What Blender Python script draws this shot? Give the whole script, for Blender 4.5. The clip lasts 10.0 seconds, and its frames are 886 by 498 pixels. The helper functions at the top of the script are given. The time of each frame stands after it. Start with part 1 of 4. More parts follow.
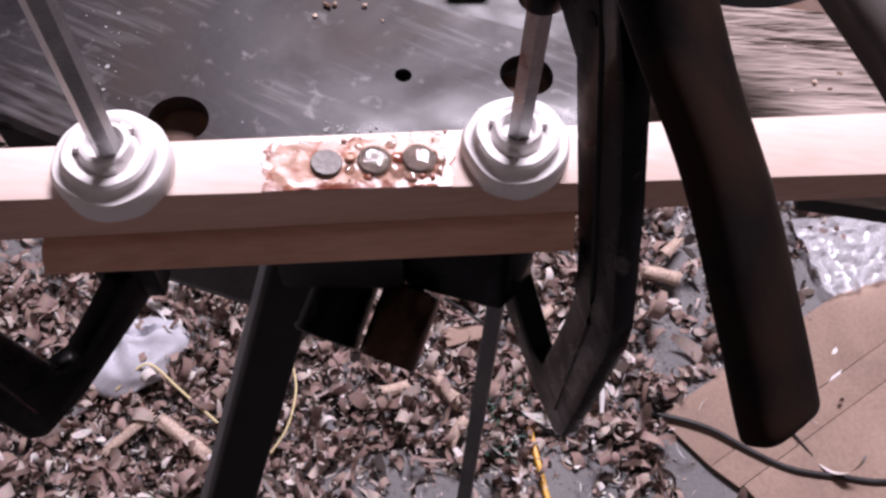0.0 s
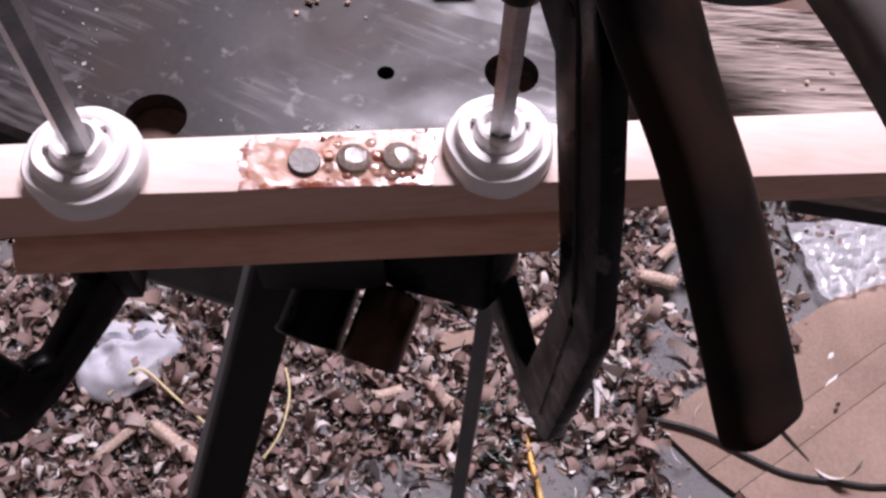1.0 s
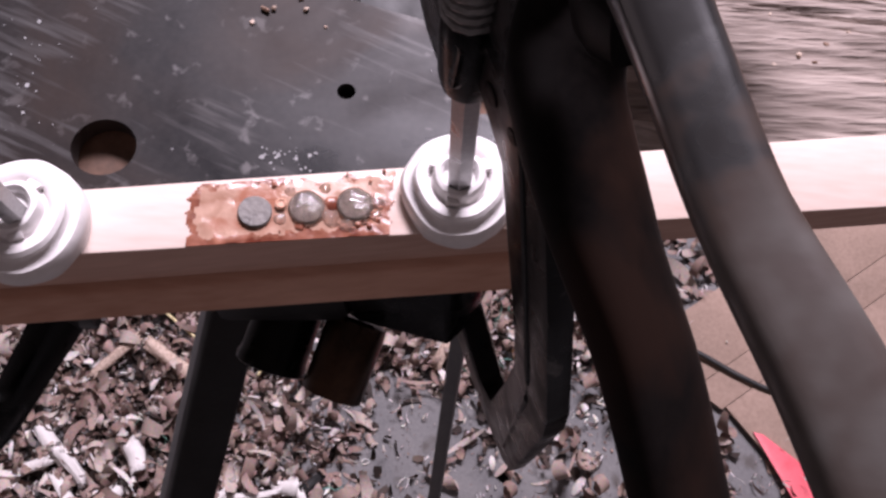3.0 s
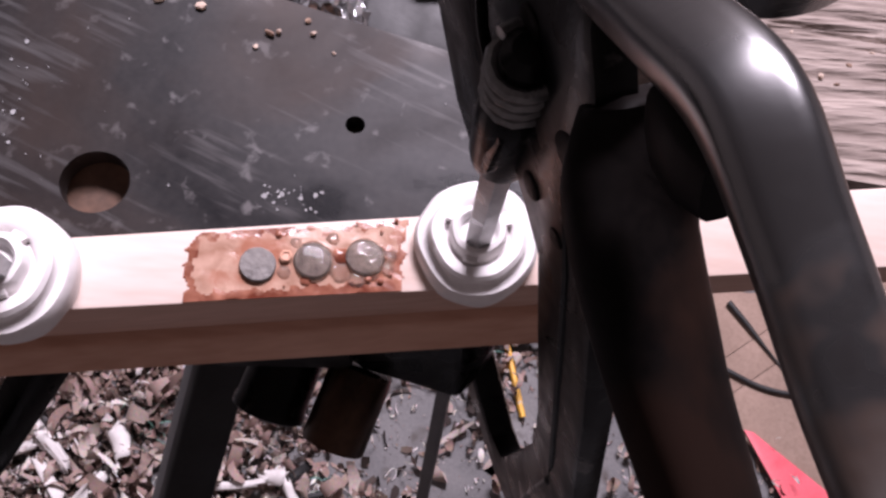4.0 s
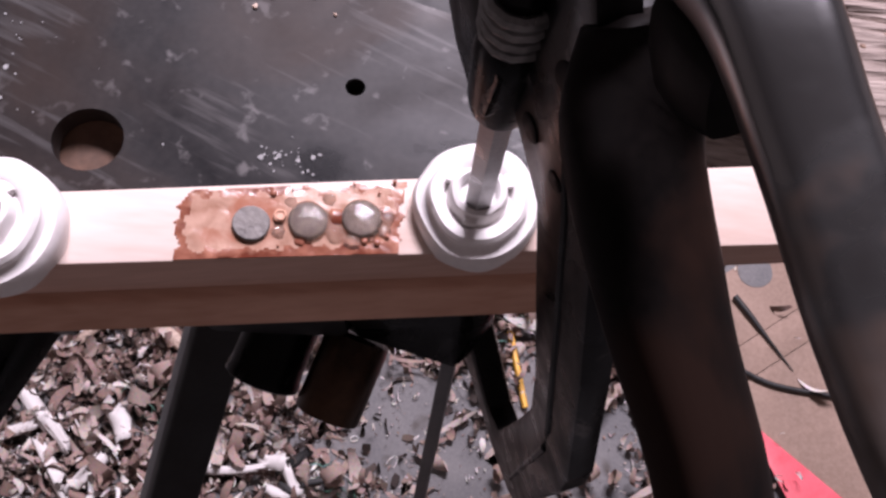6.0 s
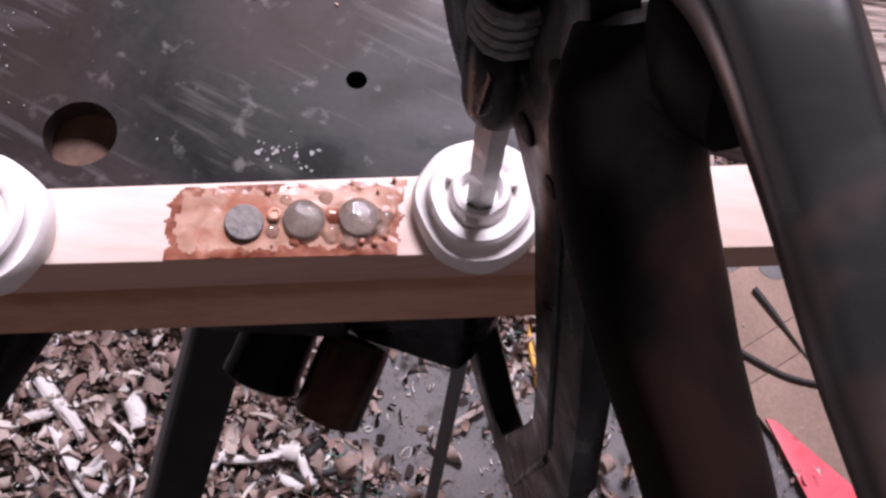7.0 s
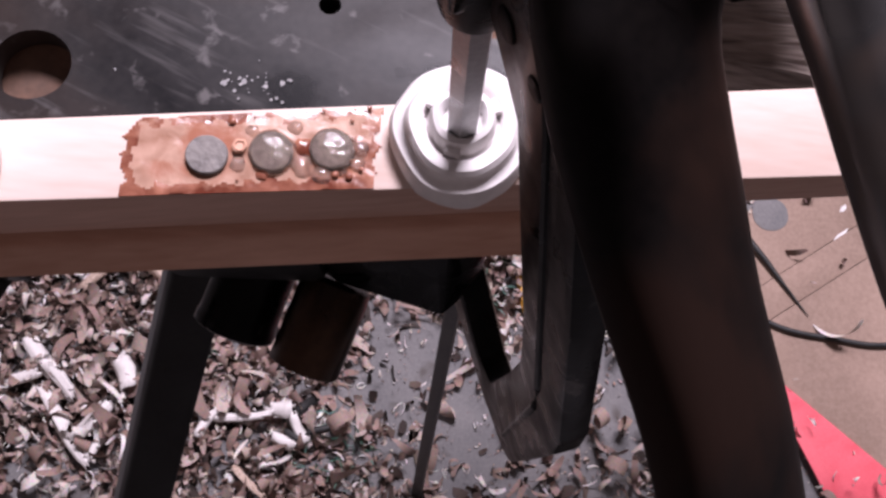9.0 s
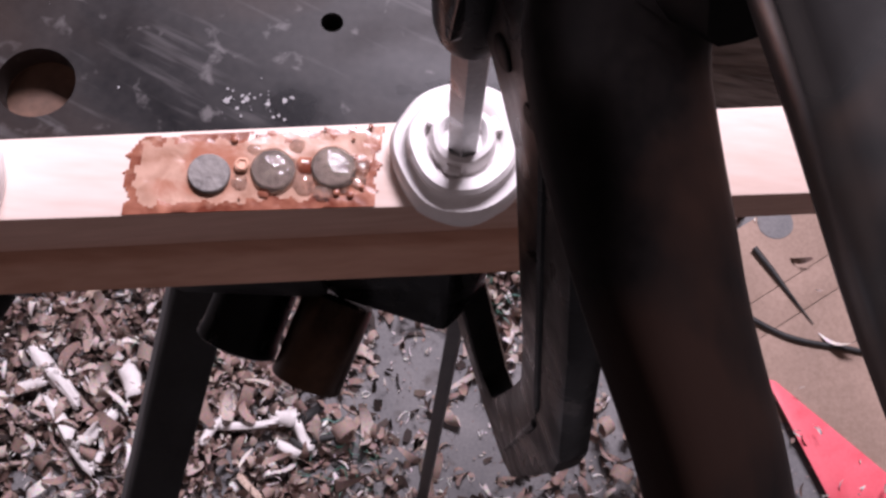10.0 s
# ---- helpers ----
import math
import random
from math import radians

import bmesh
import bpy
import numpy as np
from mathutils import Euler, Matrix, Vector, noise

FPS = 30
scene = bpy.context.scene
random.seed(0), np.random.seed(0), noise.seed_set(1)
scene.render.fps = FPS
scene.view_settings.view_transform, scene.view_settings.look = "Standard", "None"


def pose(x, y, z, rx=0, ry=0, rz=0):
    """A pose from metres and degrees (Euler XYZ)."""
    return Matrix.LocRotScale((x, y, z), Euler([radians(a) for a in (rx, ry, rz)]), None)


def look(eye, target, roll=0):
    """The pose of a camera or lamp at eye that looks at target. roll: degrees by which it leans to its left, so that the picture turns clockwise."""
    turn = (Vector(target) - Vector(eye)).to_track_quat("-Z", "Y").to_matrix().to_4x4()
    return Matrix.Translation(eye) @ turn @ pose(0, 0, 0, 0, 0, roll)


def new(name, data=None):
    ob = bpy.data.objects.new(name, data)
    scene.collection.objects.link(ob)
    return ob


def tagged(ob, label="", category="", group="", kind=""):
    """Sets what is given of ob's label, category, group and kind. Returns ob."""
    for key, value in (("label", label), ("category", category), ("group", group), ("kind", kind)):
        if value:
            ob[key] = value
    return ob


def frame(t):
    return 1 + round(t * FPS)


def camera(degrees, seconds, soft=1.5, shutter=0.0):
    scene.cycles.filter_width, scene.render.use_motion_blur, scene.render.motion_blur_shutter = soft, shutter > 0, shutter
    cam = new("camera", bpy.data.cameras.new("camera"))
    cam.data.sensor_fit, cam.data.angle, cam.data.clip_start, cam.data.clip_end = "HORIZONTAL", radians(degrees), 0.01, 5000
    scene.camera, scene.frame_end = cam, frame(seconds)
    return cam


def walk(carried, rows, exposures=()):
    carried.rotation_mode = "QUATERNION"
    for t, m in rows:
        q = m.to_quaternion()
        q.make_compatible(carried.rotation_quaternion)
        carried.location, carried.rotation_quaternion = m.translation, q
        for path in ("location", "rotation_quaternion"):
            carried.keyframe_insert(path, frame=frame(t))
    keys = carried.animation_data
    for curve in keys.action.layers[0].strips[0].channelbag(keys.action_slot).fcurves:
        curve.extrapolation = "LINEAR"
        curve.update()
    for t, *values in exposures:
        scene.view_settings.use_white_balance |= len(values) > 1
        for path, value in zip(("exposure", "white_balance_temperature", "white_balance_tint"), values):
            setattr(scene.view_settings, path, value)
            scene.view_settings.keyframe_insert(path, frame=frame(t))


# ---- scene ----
cam = camera(49.4, 10.0, soft=2.7)
PATH = [
    (0, (0.02, 0.024, 1.235), (0.01, 1.059, -0.476), -0.3),
    (0.5, (0.026, 0.024, 1.229), (0.028, 1.045, -0.491), -0.3),
    (1, (0.025, 0.026, 1.229), (0.019, 1.07, -0.477), -0.1),
    (1.5, (0.027, 0.029, 1.228), (0.013, 1.071, -0.479), -1.6),
    (2, (0.025, 0.029, 1.228), (0.027, 1.069, -0.48), -0.9),
    (2.5, (0.025, 0.039, 1.246), (-0.012, 0.99, -0.513), -1.9),
    (3, (0.037, 0.073, 1.243), (0.03, 0.902, -0.577), -0.2),
    (3.2, (0.034, 0.092, 1.249), (0.057, 0.846, -0.603), 1.5),
    (4.3, (0.028, 0.101, 1.233), (0.045, 0.913, -0.595), 3.0),
    (4.5, (0.027, 0.096, 1.237), (0.047, 0.938, -0.577), 2.4),
    (5, (0.028, 0.099, 1.235), (0.046, 0.91, -0.593), 2.4),
    (5.5, (0.031, 0.101, 1.231), (0.03, 0.896, -0.604), 1.3),
    (5.7, (0.031, 0.096, 1.23), (0.041, 0.87, -0.614), 2.8),
    (6.8, (0.035, 0.1, 1.217), (0.029, 0.854, -0.635), 2.5),
    (7, (0.036, 0.103, 1.219), (0.004, 0.842, -0.639), 0.6),
    (7.5, (0.043, 0.1, 1.213), (-0.001, 0.809, -0.657), -1.6),
    (8, (0.038, 0.109, 1.214), (0.008, 0.821, -0.655), 0.2),
    (8.5, (0.04, 0.11, 1.214), (0.005, 0.843, -0.647), -0.6),
    (9, (0.039, 0.104, 1.201), (0.024, 0.764, -0.687), 1.1),
    (9.5, (0.036, 0.107, 1.203), (0.02, 0.764, -0.686), 1.9),
    (10, (0.04, 0.106, 1.203), (0.013, 0.778, -0.68), 0.1),
]
walk(cam, [(t, look(eye, target, roll)) for t, eye, target, roll in PATH])

# ---- light ----
world = bpy.data.worlds.new("room_air")
scene.world = world
world.use_nodes = True
world.node_tree.nodes["Background"].inputs["Color"].default_value = (0.8, 0.82, 1.0, 1)
world.node_tree.nodes["Background"].inputs["Strength"].default_value = 0.046
scene.view_settings.exposure = 0.0


def area_lamp(name, eye, target, size, watts, colour):
    data = bpy.data.lights.new(name, "AREA")
    data.shape, data.size, data.size_y = "RECTANGLE", size[0], size[1]
    data.energy, data.color = watts, colour
    ob = new(name, data)
    ob.matrix_world = look(eye, target)
    return ob


area_lamp("wall_lamp", (0.52, 2.0, 3.12), (0.0, 0.3, 0.6), (1.3, 0.5), 188, (0.985, 0.87, 1.02))


# ---- materials ----
def mat(name, low, high, scale=40.0, rough=0.6, metal=0.0, bump=0.15, fine=400.0, stretch=(1, 1, 1), coat=0.0, depth=0.001,
        streak=None, spots=None, spot_scale=60.0, spot_level=0.62, rough_var=0.15, spec=0.5, rot=0.0, wash=None):
    """A surface with broad stains, fine grain, relief and an optional third colour in patches."""
    m = bpy.data.materials.new(name)
    m.use_nodes = True
    nt = m.node_tree
    b = nt.nodes["Principled BSDF"]
    tc = nt.nodes.new("ShaderNodeTexCoord")
    mp = nt.nodes.new("ShaderNodeMapping")
    mp.inputs["Scale"].default_value = stretch
    mp.inputs["Rotation"].default_value = (0, 0, rot)
    nt.links.new(tc.outputs["Object"], mp.inputs["Vector"])

    def noise_node(sc, detail=6.0, distortion=0.0):
        n = nt.nodes.new("ShaderNodeTexNoise")
        n.inputs["Scale"].default_value = sc
        n.inputs["Detail"].default_value = detail
        n.inputs["Distortion"].default_value = distortion
        nt.links.new(mp.outputs["Vector"], n.inputs["Vector"])
        return n

    n1, n2 = noise_node(scale, 6, 0.6), noise_node(fine, 4)
    add = nt.nodes.new("ShaderNodeMath")
    add.operation = "MULTIPLY_ADD"
    nt.links.new(n2.outputs["Fac"], add.inputs[0])
    add.inputs[1].default_value = 0.45
    nt.links.new(n1.outputs["Fac"], add.inputs[2])
    ramp = nt.nodes.new("ShaderNodeValToRGB")
    ramp.color_ramp.elements[0].position, ramp.color_ramp.elements[1].position = 0.5, 0.95
    ramp.color_ramp.elements[0].color, ramp.color_ramp.elements[1].color = (*low, 1), (*high, 1)
    nt.links.new(add.outputs[0], ramp.inputs["Fac"])
    col = ramp.outputs["Color"]
    if spots:
        n3 = noise_node(spot_scale, 8, 0.3)
        r3 = nt.nodes.new("ShaderNodeValToRGB")
        r3.color_ramp.elements[0].position, r3.color_ramp.elements[1].position = spot_level, spot_level + 0.1
        nt.links.new(n3.outputs["Fac"], r3.inputs["Fac"])
        mx = nt.nodes.new("ShaderNodeMix")
        mx.data_type = "RGBA"
        nt.links.new(r3.outputs["Color"], mx.inputs["Factor"])
        nt.links.new(col, mx.inputs["A"])
        mx.inputs["B"].default_value = (*spots, 1)
        col = mx.outputs["Result"]
    if wash:
        n5 = noise_node(wash[1], 5, 0.8)
        r5 = nt.nodes.new("ShaderNodeValToRGB")
        r5.color_ramp.elements[0].position, r5.color_ramp.elements[1].position = wash[2], wash[2] + 0.22
        nt.links.new(n5.outputs["Fac"], r5.inputs["Fac"])
        mx5 = nt.nodes.new("ShaderNodeMix")
        mx5.data_type = "RGBA"
        nt.links.new(r5.outputs["Color"], mx5.inputs["Factor"])
        nt.links.new(col, mx5.inputs["A"])
        mx5.inputs["B"].default_value = (*wash[0], 1)
        col = mx5.outputs["Result"]
    if streak:
        mp2 = nt.nodes.new("ShaderNodeMapping")
        mp2.inputs["Rotation"].default_value = (0, 0, streak[0])
        nt.links.new(tc.outputs["Object"], mp2.inputs["Vector"])
        mp3 = nt.nodes.new("ShaderNodeMapping")
        mp3.inputs["Scale"].default_value = (0.07, 1, 1)
        nt.links.new(mp2.outputs["Vector"], mp3.inputs["Vector"])
        ns = nt.nodes.new("ShaderNodeTexNoise")
        ns.inputs["Scale"].default_value, ns.inputs["Detail"].default_value = 330, 3
        nt.links.new(mp3.outputs["Vector"], ns.inputs["Vector"])
        mu = nt.nodes.new("ShaderNodeMath")
        mu.operation = "MULTIPLY"
        nt.links.new(ns.outputs["Fac"], mu.inputs[0])
        nb = noise_node(14, 3)
        nt.links.new(nb.outputs["Fac"], mu.inputs[1])
        r4 = nt.nodes.new("ShaderNodeValToRGB")
        r4.color_ramp.elements[0].position, r4.color_ramp.elements[1].position = 0.25, 0.40
        nt.links.new(mu.outputs[0], r4.inputs["Fac"])
        mx4 = nt.nodes.new("ShaderNodeMix")
        mx4.data_type = "RGBA"
        nt.links.new(r4.outputs["Color"], mx4.inputs["Factor"])
        nt.links.new(col, mx4.inputs["A"])
        mx4.inputs["B"].default_value = (*streak[1], 1)
        col = mx4.outputs["Result"]
    nt.links.new(col, b.inputs["Base Color"])
    rr = nt.nodes.new("ShaderNodeMapRange")
    rr.inputs["To Min"].default_value, rr.inputs["To Max"].default_value = max(0.03, rough - rough_var), min(1, rough + rough_var)
    rr.inputs["From Min"].default_value, rr.inputs["From Max"].default_value = 0.3, 0.7
    nt.links.new(n1.outputs["Fac"], rr.inputs["Value"])
    nt.links.new(rr.outputs["Result"], b.inputs["Roughness"])
    b.inputs["Metallic"].default_value = metal
    b.inputs["Coat Weight"].default_value = coat
    b.inputs["Coat Roughness"].default_value = 0.06
    b.inputs["Specular IOR Level"].default_value = spec
    bp = nt.nodes.new("ShaderNodeBump")
    bp.inputs["Strength"].default_value = bump
    bp.inputs["Distance"].default_value = depth
    nt.links.new(add.outputs[0], bp.inputs["Height"])
    nt.links.new(bp.outputs["Normal"], b.inputs["Normal"])
    return m


def island_mat(name, stops, rough=0.75, through_light=0.0):
    """Colours that change from piece to piece of one mesh."""
    m = bpy.data.materials.new(name)
    m.use_nodes = True
    nt = m.node_tree
    b = nt.nodes["Principled BSDF"]
    g = nt.nodes.new("ShaderNodeNewGeometry")
    ramp = nt.nodes.new("ShaderNodeValToRGB")
    ramp.color_ramp.interpolation = "CONSTANT"
    el = ramp.color_ramp.elements
    while len(el) < len(stops):
        el.new(0.5)
    for e, (p, c) in zip(el, stops):
        e.position, e.color = p, (*c, 1)
    nt.links.new(g.outputs["Random Per Island"], ramp.inputs["Fac"])
    tc = nt.nodes.new("ShaderNodeTexCoord")
    n = nt.nodes.new("ShaderNodeTexNoise")
    n.inputs["Scale"].default_value = 300
    nt.links.new(tc.outputs["Object"], n.inputs["Vector"])
    mx = nt.nodes.new("ShaderNodeMix")
    mx.data_type, mx.blend_type = "RGBA", "MULTIPLY"
    mx.inputs["Factor"].default_value = 0.6
    nt.links.new(ramp.outputs["Color"], mx.inputs["A"])
    nt.links.new(n.outputs["Color"], mx.inputs["B"])
    hs = nt.nodes.new("ShaderNodeHueSaturation")
    hs.inputs["Value"].default_value = 1.25
    hs.inputs["Saturation"].default_value = 0.9
    nt.links.new(mx.outputs["Result"], hs.inputs["Color"])
    nt.links.new(hs.outputs["Color"], b.inputs["Base Color"])
    b.inputs["Roughness"].default_value = rough
    return m


M_CONCRETE = mat("concrete", (0.12, 0.12, 0.124), (0.235, 0.228, 0.226), 9, 0.85, bump=0.3, fine=260, spots=(0.1, 0.09, 0.085), spot_scale=22, spot_level=0.6)
# Tone of the unseen walls and ceiling, set for the light they bounce.
M_PLASTER = mat("unseen_wall_tone", (0.20, 0.175, 0.16), (0.32, 0.29, 0.27), 2, 0.8, bump=0.1, fine=60)
M_PINE = mat("pale_sanded_wood", (0.63, 0.48, 0.41), (0.78, 0.66, 0.60), 26, 0.5, bump=0.12, fine=420, stretch=(0.12, 1, 1), depth=0.0004)
M_BLOCK = mat("reddish_wood", (0.47, 0.24, 0.155), (0.71, 0.43, 0.32), 24, 0.55, bump=0.15, fine=420, stretch=(0.1, 1, 1), depth=0.0004)
M_PLATE = mat("worn_steel_plate", (0.004, 0.004, 0.005), (0.021, 0.019, 0.019), 19, 0.40, metal=0.12, bump=0.14, fine=420, depth=0.0003, streak=(0.42, (0.075, 0.072, 0.072)), spots=(0.085, 0.081, 0.081), spot_scale=130, spot_level=0.61, spec=0.16, wash=((0.030, 0.019, 0.0145), 11, 0.53))
M_RUST = mat("rusty_inner_face", (0.08, 0.043, 0.028), (0.18, 0.098, 0.065), 60, 0.8, bump=0.3)
M_CAST = mat("black_painted_cast_iron", (0.0016, 0.0016, 0.0018), (0.0055, 0.0052, 0.0052), 90, 0.32, bump=0.12, fine=900, depth=0.0006, spec=0.09, spots=(0.13, 0.122, 0.118), spot_scale=85, spot_level=0.675, coat=0.06)
# The brown spots put the handle's brown sheen into its colour.
M_GRIP = mat("black_handle_paint", (0.003, 0.0026, 0.0026), (0.009, 0.007, 0.0065), 40, 0.5, bump=0.08, fine=700, depth=0.0004, spec=0.06, spots=(0.017, 0.0092, 0.007), spot_scale=24, spot_level=0.54)
M_GLOSS = mat("glossy_black_enamel", (0.004, 0.004, 0.0045), (0.014, 0.013, 0.0125), 60, 0.24, bump=0.10, fine=700, depth=0.0003, spots=(0.07, 0.035, 0.022), spot_scale=45, spot_level=0.70, coat=0.5)
M_WORN = bpy.data.materials.new("enamel_worn_to_steel")
M_WORN.use_nodes = True
nt_ = M_WORN.node_tree
b_ = nt_.nodes["Principled BSDF"]
tc_, sx_, n1_, n2_ = (nt_.nodes.new("ShaderNode" + k) for k in ("TexCoord", "SeparateXYZ", "TexNoise", "TexNoise"))
n1_.inputs["Scale"].default_value, n2_.inputs["Scale"].default_value = 120, 420
for n_ in (sx_, n1_, n2_):
    nt_.links.new(tc_.outputs["Object"], n_.inputs["Vector"])
wear_ = nt_.nodes.new("ShaderNodeMapRange")
wear_.inputs["To Max"].default_value = 0.50
wear_.inputs["From Min"].default_value, wear_.inputs["From Max"].default_value = 0.140, 0.112
nt_.links.new(sx_.outputs["Y"], wear_.inputs["Value"])
add_ = nt_.nodes.new("ShaderNodeMath")
add_.operation = "MULTIPLY_ADD"
nt_.links.new(n1_.outputs["Fac"], add_.inputs[0])
add_.inputs[1].default_value = 0.75
nt_.links.new(wear_.outputs["Result"], add_.inputs[2])
ramp_ = nt_.nodes.new("ShaderNodeValToRGB")
el_ = ramp_.color_ramp.elements
el_[0].position, el_[0].color = 0.62, (0.006, 0.006, 0.0065, 1)
el_[1].position, el_[1].color = 1.0, (0.085, 0.077, 0.070, 1)
mid_ = el_.new(0.72)
mid_.color = (0.036, 0.022, 0.016, 1)
nt_.links.new(add_.outputs[0], ramp_.inputs["Fac"])
nt_.links.new(ramp_.outputs["Color"], b_.inputs["Base Color"])
b_.inputs["Specular IOR Level"].default_value = 0.38
rr_ = nt_.nodes.new("ShaderNodeMapRange")
rr_.inputs["From Min"].default_value, rr_.inputs["From Max"].default_value = 0.5, 0.82
rr_.inputs["To Min"].default_value, rr_.inputs["To Max"].default_value = 0.34, 0.75
nt_.links.new(add_.outputs[0], rr_.inputs["Value"])
nt_.links.new(rr_.outputs["Result"], b_.inputs["Roughness"])
coat_ = nt_.nodes.new("ShaderNodeMapRange")
coat_.inputs["From Min"].default_value, coat_.inputs["From Max"].default_value = 0.55, 0.85
coat_.inputs["To Min"].default_value, coat_.inputs["To Max"].default_value = 1.0, 0.05
nt_.links.new(add_.outputs[0], coat_.inputs["Value"])
nt_.links.new(coat_.outputs["Result"], b_.inputs["Coat Weight"])
b_.inputs["Coat Roughness"].default_value, b_.inputs["Coat IOR"].default_value = 0.24, 2.0
bp_ = nt_.nodes.new("ShaderNodeBump")
bp_.inputs["Strength"].default_value, bp_.inputs["Distance"].default_value = 0.12, 0.0004
nt_.links.new(n2_.outputs["Fac"], bp_.inputs["Height"])
nt_.links.new(bp_.outputs["Normal"], b_.inputs["Normal"])
M_STEEL = mat("grey_zinc_steel", (0.22, 0.22, 0.225), (0.42, 0.42, 0.42), 90, 0.36, metal=0.85, bump=0.1, fine=900, depth=0.0003)
M_DULL = mat("dull_oily_steel", (0.12, 0.12, 0.12), (0.27, 0.265, 0.26), 120, 0.4, metal=0.6, bump=0.1, fine=900, depth=0.0003)
M_PAD = mat("white_plastic_pad", (0.72, 0.69, 0.68), (0.85, 0.82, 0.81), 70, 0.55, bump=0.2, fine=500, depth=0.0006)
M_TUBE = mat("black_painted_tube", (0.005, 0.005, 0.0055), (0.014, 0.0135, 0.0135), 40, 0.62, bump=0.1, fine=500, spec=0.3)
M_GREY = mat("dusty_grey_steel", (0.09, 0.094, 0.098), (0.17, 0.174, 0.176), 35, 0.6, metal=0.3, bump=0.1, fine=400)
M_BRASS = mat("tarnished_brass", (0.011, 0.0075, 0.006), (0.060, 0.031, 0.018), 45, 0.30, metal=0.8, bump=0.1)
M_OLDWOOD = mat("weathered_plank", (0.11, 0.078, 0.062), (0.44, 0.365, 0.325), 150, 0.85, bump=1.0, fine=420, stretch=(0.10, 1, 1), depth=0.004, rot=0.06)
M_CARD = mat("brown_cardboard", (0.23, 0.157, 0.118), (0.39, 0.28, 0.226), 8, 0.85, bump=0.35, fine=200)
M_GLUE = mat("wet_red_brown_glue", (0.13, 0.034, 0.020), (0.36, 0.15, 0.095), 150, 0.20, bump=0.30, fine=300, depth=0.0010, spec=0.4, spots=(0.48, 0.27, 0.19), spot_scale=90, spot_level=0.60, rough_var=0.08, coat=0.15)
M_FILM = mat("thin_amber_glue", (0.31, 0.17, 0.118), (0.54, 0.35, 0.27), 130, 0.20, bump=0.34, fine=260, depth=0.0010, spec=0.13, spots=(0.33, 0.14, 0.09), spot_scale=70, spot_level=0.49, rough_var=0.08)
# Browner wood tone that holds the shade and warm bounce of the strip's front.
M_FRONT = mat("brown_shaded_face", (0.47, 0.29, 0.22), (0.70, 0.47, 0.385), 26, 0.6, bump=0.15, fine=420, stretch=(0.1, 1, 1), depth=0.0004)
M_DISC = mat("grey_metal_disc", (0.11, 0.10, 0.095), (0.27, 0.25, 0.235), 160, 0.45, metal=0.0, spec=0.2, bump=0.5, fine=700, depth=0.0008)
M_CORD = mat("black_rubber_cord", (0.012, 0.012, 0.013), (0.03, 0.03, 0.03), 60, 0.5)
M_YELLOW = mat("yellow_pencil_paint", (0.75, 0.38, 0.03), (0.88, 0.5, 0.06), 50, 0.4, bump=0.05)
M_ELASTIC = mat("pale_yellow_elastic", (0.66, 0.55, 0.28), (0.8, 0.7, 0.42), 80, 0.7)
M_MASK = mat("white_felt", (0.42, 0.43, 0.47), (0.58, 0.59, 0.64), 40, 0.9, bump=0.2, fine=500)
M_WHITE = mat("white_curl", (0.66, 0.63, 0.61), (0.82, 0.79, 0.77), 60, 0.7)
M_RED = mat("red_plastic", (0.66, 0.07, 0.10), (0.8, 0.13, 0.17), 20, 0.5, bump=0.05)
M_CHIP = mat("wood_crumb", (0.35, 0.24, 0.18), (0.68, 0.55, 0.46), 300, 0.8)
M_BARK = mat("brown_crumb", (0.17, 0.10, 0.07), (0.33, 0.22, 0.16), 300, 0.8)
M_PAINT = mat("white_paint_smear", (0.6, 0.58, 0.57), (0.78, 0.76, 0.75), 80, 0.6)
M_DUST = mat("pale_dust", (0.20, 0.20, 0.205), (0.40, 0.40, 0.40), 500, 0.9)
M_BLACKBOX = mat("black_dusty_steel", (0.008, 0.008, 0.009), (0.02, 0.02, 0.02), 30, 0.6, bump=0.1)
M_SHAVE = island_mat("wood_shavings", [(0.0, (0.20, 0.125, 0.10)), (0.16, (0.30, 0.195, 0.16)), (0.40, (0.37, 0.255, 0.215)), (0.66, (0.43, 0.32, 0.275)),
                                       (0.78, (0.52, 0.42, 0.37)), (0.92, (0.72, 0.66, 0.62))])
# Dark browns that paint the shade between the shavings onto low flakes.
M_GAP_SHADE = island_mat("gap_shade_flakes", [(0.0, (0.035, 0.022, 0.017)), (0.5, (0.07, 0.045, 0.035)), (0.8, (0.12, 0.08, 0.06))])
M_THREAD = island_mat("thin_white_curls", [(0.0, (0.55, 0.47, 0.42)), (0.4, (0.72, 0.66, 0.62)), (0.8, (0.82, 0.78, 0.75))])


def glassy(name, colour, rough, alpha_mix, metal=0.0, bumps=180):
    m = bpy.data.materials.new(name)
    m.use_nodes = True
    nt = m.node_tree
    b = nt.nodes["Principled BSDF"]
    b.inputs["Base Color"].default_value = (*colour, 1)
    b.inputs["Roughness"].default_value = rough
    b.inputs["Transmission Weight"].default_value = alpha_mix
    b.inputs["Metallic"].default_value = metal
    tc = nt.nodes.new("ShaderNodeTexCoord")
    n = nt.nodes.new("ShaderNodeTexNoise")
    n.inputs["Scale"].default_value = bumps
    nt.links.new(tc.outputs["Object"], n.inputs["Vector"])
    bp = nt.nodes.new("ShaderNodeBump")
    bp.inputs["Strength"].default_value, bp.inputs["Distance"].default_value = 0.35, 0.002
    nt.links.new(n.outputs["Fac"], bp.inputs["Height"])
    nt.links.new(bp.outputs["Normal"], b.inputs["Normal"])
    return m


